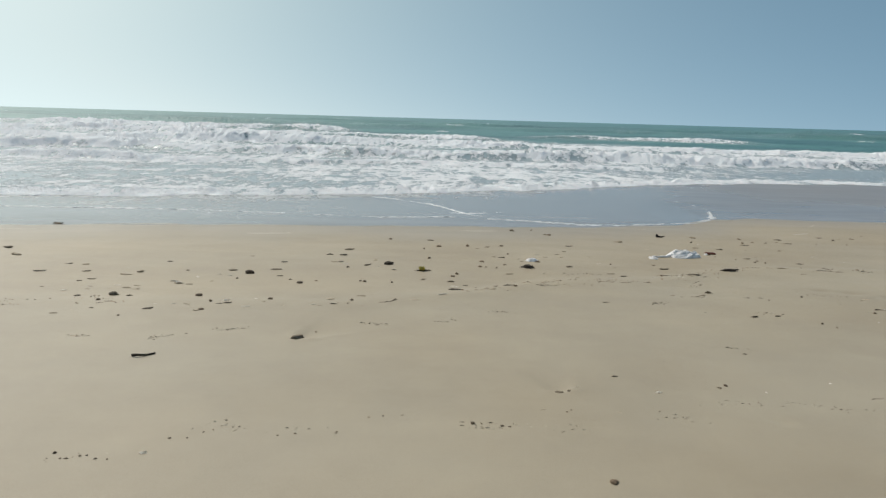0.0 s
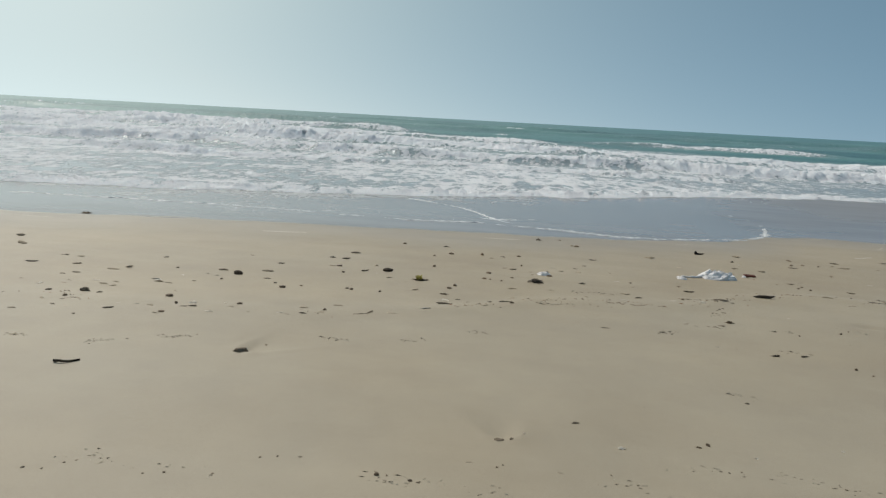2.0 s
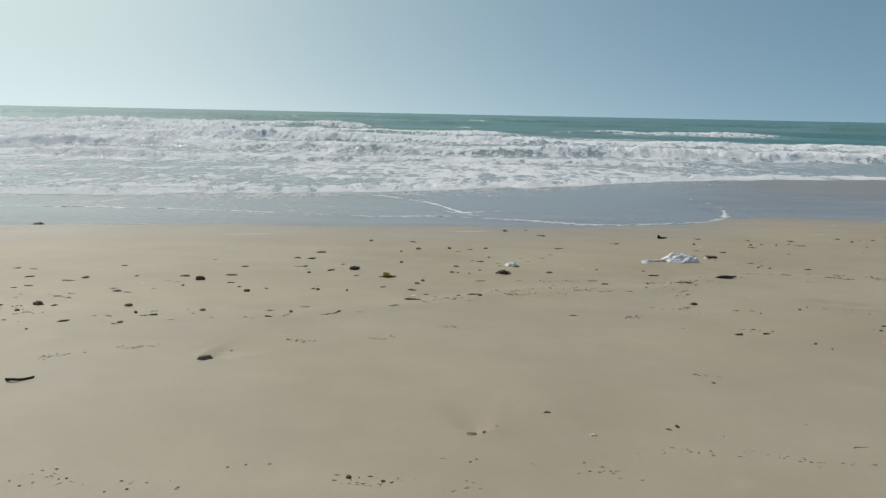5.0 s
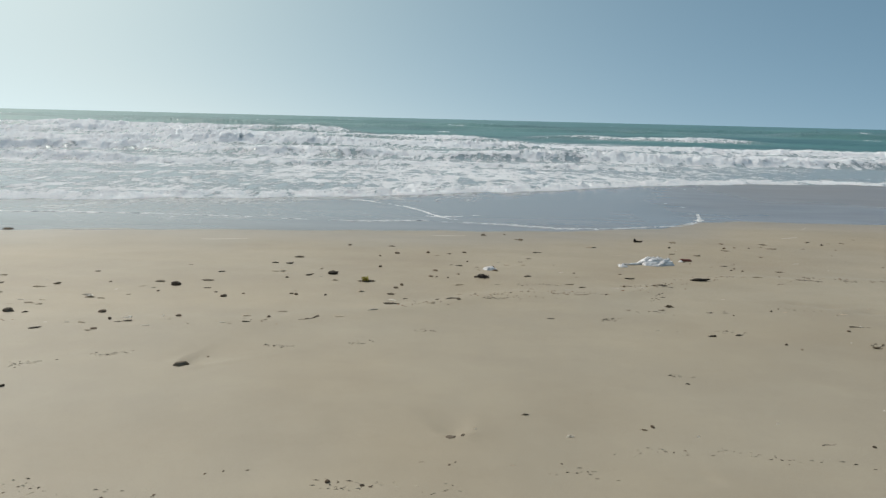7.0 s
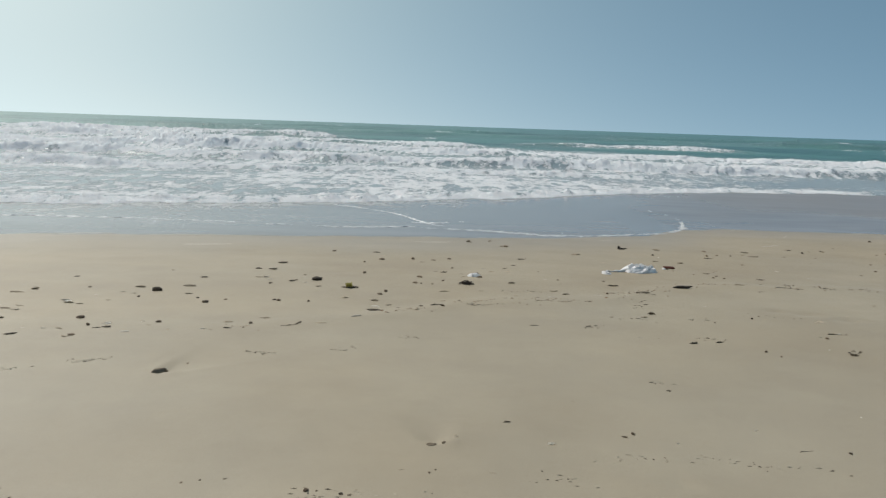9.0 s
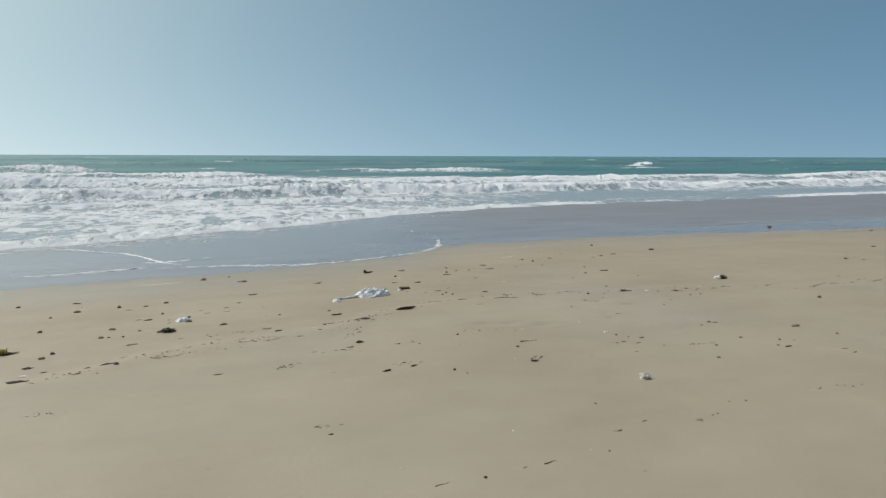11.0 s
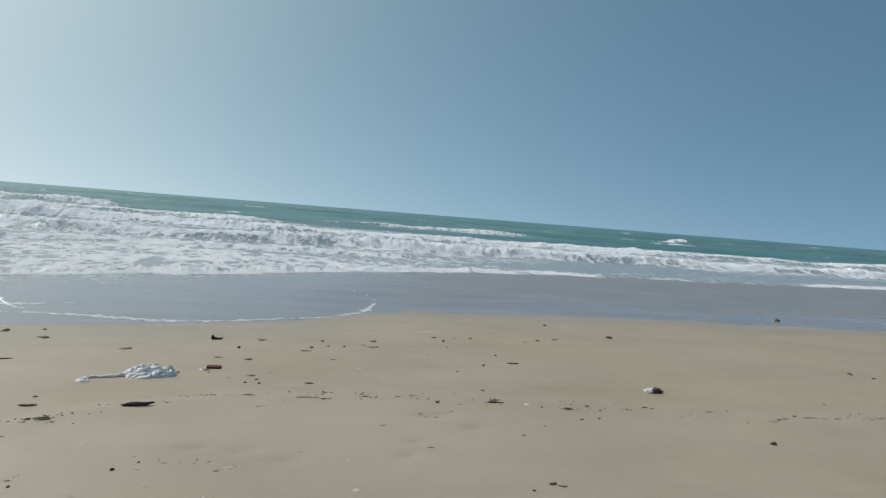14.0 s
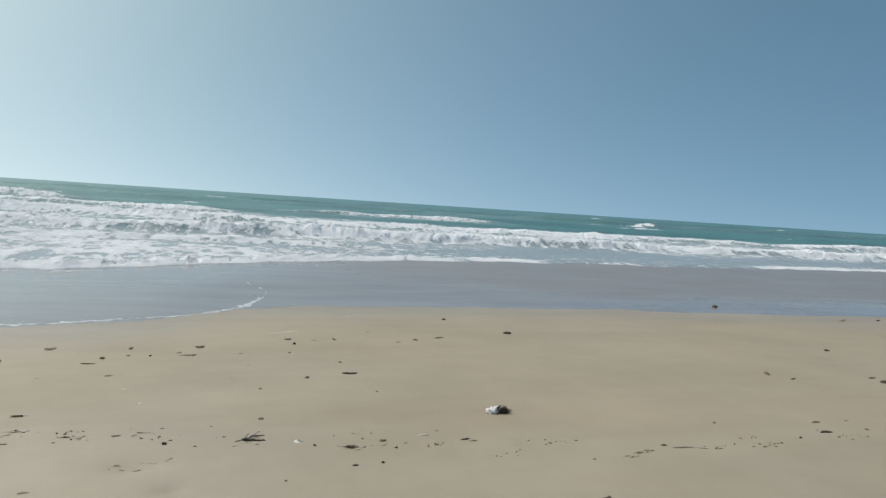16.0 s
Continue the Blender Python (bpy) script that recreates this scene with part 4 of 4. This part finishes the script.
# dry stems
strew("dry_stem", [(-1.16, 3.32, 0.198, 46), (-0.10, 3.57, 0.243, 20), (4.36, 7.41, 0.282, -17), (7.26, 5.09, 0.258, -27)])


def thing(name, bm, mat, x, y, yaw, label, category, group="", sink=0.005, smooth=True):
    ob = new(name, mesh_of(name, bm, mat, smooth))
    ob.matrix_basis = pose(x, y, floor_at(x, y) - sink, 0, 0, yaw)
    return tagged(ob, label, category, group)


def base(name, x, y, yaw, label, category, sink=0.004):
    ob = new(name)
    ob.matrix_basis = pose(x, y, floor_at(x, y) - sink, 0, 0, yaw)
    return tagged(ob, label, category)


def moved(bm, m):
    bmesh.ops.transform(bm, matrix=m, verts=bm.verts[:])
    return bm


def plastic_bag():
    bag = base("plastic_bag", 3.77, 10.09, 4, "crumpled white plastic bag with a twisted tail, on the sand", "bag")
    part("bag_body", moved(crumpled(random.Random(12), 0.55, 0.34, 0.20, 96, 0.45), pose(0.01, 0, 0)), FILM, bag)
    bm = bmesh.new()
    pts = [Vector((-0.22 - 0.042 * i, -0.07 - 0.008 * i + 0.008 * math.sin(i * 1.3), 0.022 + 0.006 * math.sin(i * 2.1))) for i in range(9)]
    tube(bm, pts, 0.020, 0.009, 9)
    for v in bm.verts:
        v.co += 0.010 * noise.noise_vector(v.co * 34)
        v.co.z = max(v.co.z, 0.002)
    part("twisted_tail", bm, FILM, bag, "twisted white plastic handle")
    part("torn_end", moved(crumpled(R, 0.09, 0.07, 0.035, 18), pose(-0.57, -0.14, 0.0)), FILM, bag)


def weed_heap():
    heap = base("weed_heap", -0.35, 8.33, 5, "yellow-green weed tuft on a dark heap of seaweed", "seaweed")
    part("dark_base", moved(weed(R, 44, 0.16, 0.6), Matrix.Diagonal((0.24, 0.22, 0.13, 1))), WEED, heap)
    bm = bmesh.new()
    for _ in range(26):
        a, lean = R.uniform(0, 6.28), R.uniform(0.1, 1.0)
        tip = Vector((0.085 * lean * math.cos(a), 0.055 * lean * math.sin(a), R.uniform(0.012, 0.035)))
        root = Vector((R.uniform(-0.05, 0.03), R.uniform(-0.03, 0.03), 0.02))
        tube(bm, [root, root + tip * 0.55 + Vector((0, 0, 0.02)), root + tip], 0.007, 0.003, 5)
    part("green_blades", bm, GREEN, heap, "limp yellow-green blades")


def old_stump():
    stump = base("root_stump", 4.25, 12.62, 0, "dark L-shaped piece of driftwood root near the water's edge", "driftwood")
    part("root_bar", moved(chip(random.Random(5), 0.34, 0.30, 0.1, 0.4), Matrix.Diagonal((0.185, 0.16, 0.15, 1))), TAR, stump)
    part("root_knob", moved(lump(R, 0.055, 0.055, 0.10, 0.35), pose(-0.068, 0, 0.01, 0, -8, 0)), TAR, stump)


def black_log():
    log = base("charred_log", 3.93, 8.73, 3, "black waterlogged piece of branch lying on the sand", "driftwood")
    part("branch_piece", moved(chip(random.Random(3), 0.30, 0.26, 0.02, 0.35), Matrix.Diagonal((0.24, 0.20, 0.19, 1))), TAR, log)
    part("knot", moved(lump(random.Random(8), 0.07, 0.05, 0.045, 0.3), pose(0.065, 0.0, 0.008)), TAR, log)
    bm = bmesh.new()
    tube(bm, [(0.095, 0, 0.022), (0.13, 0.01, 0.028), (0.15, 0.015, 0.025)], 0.014, 0.006, 6)
    part("stub", bm, TAR, log)


def brick_piece():
    ob = base("brick_fragment", 4.40, 10.51, -3, "worn dark red brick fragment half sunk in sand", "brick")
    bm = bmesh.new()
    bmesh.ops.create_cube(bm, size=1.0)
    bmesh.ops.subdivide_edges(bm, edges=bm.edges[:], cuts=5, use_grid_fill=True)
    for v in bm.verts:
        q = Vector((v.co.x, v.co.y, v.co.z))
        r = max(abs(q.x), abs(q.y), abs(q.z)) / max(q.length, 1e-6)
        q = q * (1 - 0.16 * (1 - r)) + 0.05 * noise.noise_vector(q * 3.3)
        v.co = Vector((q.x * 0.165, q.y * 0.09, (q.z + 0.42) * 0.034))
    part("brick_body", bm, BRICK, ob)
    part("mortar_crust", moved(lump(R, 0.035, 0.05, 0.026, 0.3), pose(-0.084, 0.0, 0.0)), PALE, ob, "pale crust of mortar")


def foam_lump():
    ob = base("polystyrene_lump", 9.33, 9.1, 0, "broken white foam lump with a dark tangle for its shaded side", "litter")
    part("white_lump", moved(lump(random.Random(33), 0.12, 0.10, 0.085, 0.6, 3), pose(-0.035, 0.015, 0.0)), FILM, ob)
    # black tangle added on the right as the lump's shaded side
    part("dark_weed", moved(weed(R, 40, 0.30, 0.7), pose(0.05, -0.02, 0, 0, 0, -10) @ Matrix.Diagonal((0.17, 0.15, 0.30, 1))), TAR, ob, "dark tangle standing in for the lump's shaded side")


def branch_tangle():
    ob = base("branch_tangle", 7.22, 8.75, 12, "small forked bleached branch lying on the strand", "branch")
    for k, (dx, dy, yaw, size) in enumerate(((0, 0, 14, 0.23), (0.02, -0.06, -24, 0.16), (0.05, 0.03, 42, 0.12), (-0.03, -0.03, 60, 0.10))):
        part("forked_stick", moved(twig(R, 4, 0.12), pose(dx, dy, 0.01 * k, 0, 0, yaw) @ Matrix.Diagonal((size, size, size * 1.3, 1))), PALE if k % 2 == 0 else STICK, ob)


plastic_bag()
weed_heap()
old_stump()
black_log()
brick_piece()
foam_lump()
branch_tangle()
thing("plastic_scrap", crumpled(R, 0.14, 0.10, 0.055, 22), FILM, 3.22, 9.78, 10, "small crumpled scrap of white plastic", "litter")
thing("plastic_scrap", crumpled(R, 0.07, 0.06, 0.035, 16), FILM, 4.28, 10.4, 30, "small crumpled scrap of white plastic", "litter")
thing("plastic_scrap", crumpled(R, 0.20, 0.12, 0.06, 24), FILM, 1.24, 9.29, -5, "flattened scrap of white plastic beside seaweed", "litter")
thing("pale_stone", lump(random.Random(31), 0.095, 0.08, 0.07, 0.5, 3), ROCK, 4.99, 5.24, 20, "pale grey broken stone with dark flank", "stone")
thing("round_stone", lump(R, 0.098, 0.07, 0.055, 0.45, 3, 0.5), TAN, -1.21, 5.12, 5, "tan stone in a scoured hollow of sand", "stone", sink=0.012)
thing("half_buried_stone", lump(R, 0.06, 0.04, 0.018, 0.35, 3), TAN, 0.80, 4.09, 5, "flat tan stone at the tip of a scoured hollow", "stone", sink=0.008)
thing("half_buried_stone", lump(R, 0.03, 0.025, 0.014, 0.35, 2), TAN, 0.87, 4.11, 35, "flat tan stone at the tip of a scoured hollow", "stone", sink=0.006)
thing("flat_shell", shell(R), SHELL, 1.48, 4.17, 15, "pale shell fragment with a dark underside", "shell").scale = (0.055, 0.05, 0.042)
thing("dark_clod", moved(weed(random.Random(21), 46, 0.34, 0.7, 0.02), Matrix.Diagonal((0.21, 0.17, 0.2, 1))), TAR, 1.12, 8.72, -12, "dark clod of weed and wood on the sand", "driftwood")
thing("dark_clod", moved(weed(random.Random(22), 40, 0.34, 0.7, 0.02), Matrix.Diagonal((0.10, 0.09, 0.10, 1))), WEED, 3.07, 7.31, 10, "dark clod of weed and wood on the sand", "driftwood")

thing("driftwood_knot", lump(random.Random(23), 0.085, 0.06, 0.06, 0.6, 3), WOOD, -3.52, 6.44, 8, "dark knotty wedge of driftwood on the sand", "driftwood")


# ---- strand crumbs ----
def crumbs(name, segments, label, each=16):
    """Fine dark bits strewn along short stretches of the strand."""
    bm = bmesh.new()
    for x0, y0, x1, y1 in segments:
        for _ in range(each):
            u = R.random()
            x = x0 + (x1 - x0) * u + R.gauss(0, 0.05)
            y = y0 + (y1 - y0) * u + R.gauss(0, 0.024) + 0.03 * math.sin(14 * x)
            s = R.uniform(0.003, 0.0085) * (0.35 + 0.115 * y)
            c = Vector((x, y, floor_at(x, y)))
            yaw, long = R.gauss(0, 0.4), R.uniform(1.2, 5.0)
            top = [bm.verts.new(c + Vector((s * long * math.cos(yaw + a) * (1 if k % 2 == 0 else 0.45), s * math.sin(yaw + a), -0.002))) for k, a in enumerate((0, 1.57, 3.14, 4.71))]
            peak = bm.verts.new(c + Vector((R.uniform(-0.3, 0.3) * s, 0, s * R.uniform(0.4, 0.9))))
            for k in range(4):
                bm.faces.new((top[k], top[(k + 1) % 4], peak))
    ob = new(name, mesh_of(name, bm, CRUMB, False))
    return tagged(ob, label, "debris", kind="stuff")

crumbs("strand_crumbs", [(-1.93, 5.30, -1.87, 5.30), (-1.83, 5.31, -1.74, 5.33), (-0.77, 5.64, -0.55, 5.68), (1.03, 7.52, 1.51, 7.60), (0.46, 6.17, 0.59, 6.18), (-0.05, 5.77, 0.06, 5.83), (-2.47, 5.01, -2.22, 5.08), (-1.17, 3.41, -0.55, 3.43), (0.21, 3.58, 0.46, 3.57), (0.64, 3.56, 0.90, 3.58), (2.23, 6.71, 2.40, 6.75), (3.25, 6.37, 3.39, 6.38), (4.35, 6.13, 4.51, 6.12), (1.35, 3.77, 1.60, 3.74), (2.47, 3.99, 2.92, 3.95), (1.78, 4.00, 2.31, 4.03), (2.40, 5.20, 2.47, 5.17), (-3.02, 4.98, -2.91, 5.00), (-2.42, 5.00, -2.30, 5.05), (-1.89, 5.32, -1.72, 5.34), (-1.96, 3.06, -1.57, 3.03), (-1.27, 3.37, -1.18, 3.48)], "fine dark weed and wood crumbs along the strand")
crumbs("strand_crumbs", [(-0.75, 5.64, -0.52, 5.68), (0.20, 3.60, 0.46, 3.58), (1.75, 3.98, 2.08, 4.04), (2.25, 4.04, 2.64, 3.98), (3.04, 7.62, 3.18, 7.96), (5.41, 6.30, 5.63, 6.26), (3.39, 7.12, 3.62, 7.11), (1.05, 7.51, 1.38, 7.58), (1.29, 8.31, 2.09, 8.34), (2.64, 7.07, 2.99, 7.06), (6.06, 6.01, 6.33, 5.95), (5.96, 4.55, 6.33, 4.51), (2.23, 6.69, 2.38, 6.69), (2.94, 8.44, 3.51, 8.29), (4.20, 7.44, 4.89, 7.18), (7.84, 8.48, 8.49, 8.38), (9.87, 7.85, 10.04, 7.89), (11.01, 7.86, 11.24, 7.84), (5.50, 9.23, 5.61, 9.23), (5.91, 9.03, 6.08, 8.97), (6.40, 8.36, 6.72, 8.48)], "fine dark weed and wood crumbs along the strand")


def bits_material():
    """Broken weed, wood, rust and shell, toned from bit to bit."""
    m, n, l, p = material("strand_bits")
    g = n.new("ShaderNodeNewGeometry")
    c = ramp(n, l, g.outputs["Random Per Island"], [(0.0, (0.07, 0.05, 0.034)), (0.4, (0.22, 0.16, 0.10)), (0.65, (0.40, 0.19, 0.085)), (0.8, (0.5, 0.40, 0.28)), (1.0, (0.75, 0.66, 0.52))])
    t = noise_tex(n, l, 60, 4)
    l.new(mixed(n, l, 0.5, c.outputs["Color"], t.outputs["Fac"], "MULTIPLY"), p.inputs["Base Color"])
    p.inputs["Roughness"].default_value = 0.75
    return m


def strand_bits(x0, x1, count):
    """Loose bits in short drifts along the strand."""
    bm = bmesh.new()
    placed = 0
    while placed < count:
        cx = R.uniform(x0, x1)
        reach, tilt = R.uniform(0.08, 0.35), R.gauss(0, 0.15)
        cy = float(strand(np.array(cx))) + R.gauss(0.03, 0.09)
        for _ in range(R.randint(3, 12)):
            u = R.gauss(0, 0.5) * reach
            x, y = cx + u, cy + tilt * u + R.gauss(0, 0.02)
            s = R.uniform(0.003, 0.010)
            long, yaw = R.uniform(1.0, 3.2), R.gauss(0, 0.5)
            c = Vector((x, y, floor_at(x, y)))
            low = []
            for k in range(6):
                a = k * math.pi / 3
                q = Vector((s * long * math.cos(a) * R.uniform(0.7, 1.1), s * math.sin(a) * R.uniform(0.7, 1.1), -0.002))
                low.append(bm.verts.new(c + Matrix.Rotation(yaw, 3, "Z") @ q))
            top = bm.verts.new(c + Vector((R.uniform(-0.4, 0.4) * s, 0, s * R.uniform(0.6, 1.1))))
            for k in range(6):
                bm.faces.new((low[k], low[(k + 1) % 6], top))
            placed += 1
    tagged(new("strand_bits", mesh_of("strand_bits", bm, BITS, False)), "loose brown and rusty drift bits along the strand", "debris", kind="stuff")


BITS = bits_material()
strand_bits(-5.5, 0.0, 80)
strand_bits(0.0, 4.5, 230)
strand_bits(4.5, 9.5, 110)
strand_bits(9.5, 15.0, 45)


# dried foam smears near the water's edge
def smear(x0, y0, x1, y1, wide):
    bm = bmesh.new()
    n, side = 26, []
    for i in range(n):
        u = i / (n - 1)
        x, y = x0 + (x1 - x0) * u, y0 + (y1 - y0) * u
        w = wide * math.sin(math.pi * u) ** 0.6 * (0.5 + 0.9 * abs(noise.noise((x * 5, y * 5, 2)))) + 0.004
        y += 0.08 * noise.noise((x * 3, y, 8))
        side.append([bm.verts.new((x, y + w * k, floor_at(x, y + w * k) + (0.007 if k == 0 else -0.003))) for k in (-1, 0, 1)])
    for a, b in zip(side, side[1:]):
        for k in range(2):
            bm.faces.new((a[k], b[k], b[k + 1], a[k + 1]))
    tagged(new("foam_smear", mesh_of("foam_smear", bm, FOAM_DRY)), "thin dried white sea foam on the sand", "sea foam", kind="stuff")


for row in ((-7.1, 12.5, -5.8, 12.9, 0.07), (-3.9, 11.65, -3.1, 11.78, 0.03), (4.15, 14.0, 4.5, 14.2, 0.05), (7.5, 13.7, 7.95, 13.9, 0.035), (8.9, 15.5, 9.35, 16.1, 0.06), (8.3, 16.0, 8.9, 16.1, 0.04), (-9.0, 11.5, -7.9, 11.6, 0.05), (0.2, 12.9, 0.9, 13.0, 0.03)):
    smear(*row)


# ---- swash line: the foam edge that the last wave left on the wet sand ----
def foam_thread(name, points, wide, label, trail=0.5):
    """A broken, bumpy thread of foam along a line, with loose flecks trailing to the seaward side."""
    bm = bmesh.new()
    pts = []
    for (xa, ya), (xb, yb) in zip(points, points[1:]):
        steps = max(2, int(math.hypot(xb - xa, yb - ya) / 0.05))
        pts += [(xa + (xb - xa) * i / steps, ya + (yb - ya) * i / steps) for i in range(steps)]
    xs, ys = np.array(pts).T
    for _ in range(60):
        xs[1:-1], ys[1:-1] = (xs[:-2] + xs[1:-1] + xs[2:]) / 3, (ys[:-2] + ys[1:-1] + ys[2:]) / 3
    last = None
    for i in range(len(xs)):
        j = min(i + 1, len(xs) - 1)
        d = Vector((xs[j] - xs[j - 1], ys[j] - ys[j - 1], 0)).normalized()
        across = Vector((-d.y, d.x, 0))
        x, y = xs[i], ys[i]
        ends = min(1, i / 12, (len(xs) - 1 - i) / 12)
        body = 0.75 + 1.3 * noise.noise((x * 0.6, y * 0.6, 4)) + 0.9 * noise.noise((x * 2.6, y * 2.6, 1))
        w = wide * min(2.2, max(0.0, body)) * ends
        x, y = x + 0.16 * noise.noise((x * 0.9, y * 0.9, 21)) + 0.05 * noise.noise((x * 4, y * 4, 2)), y + 0.12 * noise.noise((x * 1.5, y * 1.5, 15)) + 0.06 * noise.noise((x * 5, y * 5, 9))
        ring = None
        if w > 0.1 * wide:
            ring = []
            for k in range(7):
                v = k / 3 - 1
                p = Vector((x, y, 0)) + across * w * v
                p += across * v * w * 1.6 * noise.noise((p.x * 9, p.y * 9, 3)) + across * 0.7 * w * noise.noise((x * 15, y * 15, 8))
                h = 0.024 * (1 - v * v) * (0.4 + 1.1 * abs(noise.noise((p.x * 11, p.y * 11, 0)))) * min(1, w / wide)
                ring.append(bm.verts.new((p.x, p.y, floor_at(p.x, p.y) - 0.003 + h)))
            if last:
                for k in range(6):
                    bm.faces.new((last[k], ring[k], ring[k + 1], last[k + 1]))
        last = ring
        # flecks left behind as the edge drains back
        thick = max(0.0, 0.35 + 1.6 * noise.noise((x * 0.7, y * 0.7, 31))) * ends
        for _ in range(int(1.6 * thick * R.random() + 0.4)):
            off = R.expovariate(1 / (0.35 * trail))
            fx, fy = x + R.gauss(0, 0.06), y + off + R.gauss(0, 0.02)
            r = R.uniform(0.008, 0.03) / (1 + 1.2 * off)
            c = Vector((fx, fy, floor_at(fx, fy)))
            top = bm.verts.new(c + Vector((0, 0, 0.2 * r)))
            rim = [bm.verts.new(c + Vector((r * R.uniform(0.8, 2.0) * math.cos(q * 1.047), r * R.uniform(0.7, 1.6) * math.sin(q * 1.047), -0.002))) for q in range(6)]
            for q in range(6):
                bm.faces.new((rim[q], rim[(q + 1) % 6], top))
    tagged(new(name, mesh_of(name, bm, FOAM_WET)), label, "sea foam", kind="stuff")


FOAM_WET = debris_material("fresh_sea_foam", (0.52, 0.53, 0.53), (0.88, 0.88, 0.87), 0.6, 16, 0.02)
THREAD = "thin broken white foam line left by a wave on wet sand"
foam_thread("swash_foam_line", ((-2.6, 14.7), (-1.0, 14.8), (0.1, 15.1), (1.3, 14.9), (3.0, 14.5), (4.2, 14.7), (5.5, 15.3), (6.7, 16.3), (7.4, 17.5), (7.6, 18.6), (7.4, 19.6), (7.0, 20.4)), 0.045, THREAD)
foam_thread("swash_foam_line", ((6.1, 15.9), (6.9, 16.6), (7.4, 17.6), (7.5, 18.6)), 0.065, THREAD, 1.4)
foam_thread("swash_foam_line", ((-12.0, 14.6), (-9.0, 14.8), (-6.5, 15.0), (-4.2, 14.9), (-2.6, 14.7)), 0.035, THREAD)
foam_thread("swash_foam_line", ((-2.6, 18.9), (-1.4, 18.2), (-0.4, 17.0), (0.2, 16.0), (0.5, 15.5), (1.1, 15.0)), 0.05, THREAD, 0.8)
foam_thread("swash_foam_line", ((-0.3, 15.9), (0.3, 15.7), (0.9, 16.0), (1.6, 16.2)), 0.07, THREAD, 1.2)


# thin curved strip of bark standing on its edge
def bark_strip():
    bm = bmesh.new()
    pts = []
    for i in range(12):
        u = i / 11
        pts.append(Vector((0.13 * (u - 0.5), 0.085 * u**2.6 - 0.012 * math.sin(math.pi * u), 0.010 + 0.006 * math.sin(5 * u))))
    tube(bm, pts, 0.009, 0.006, 7)
    for v in bm.verts:
        v.co.z = v.co.z * 1.25 + 0.004 * noise.noise(v.co * 60)
    thing("bark_strip", bm, WOOD, -2.23, 4.54, -4, "dark brown curved strip of bark on the sand", "bark", sink=0.003)


bark_strip()
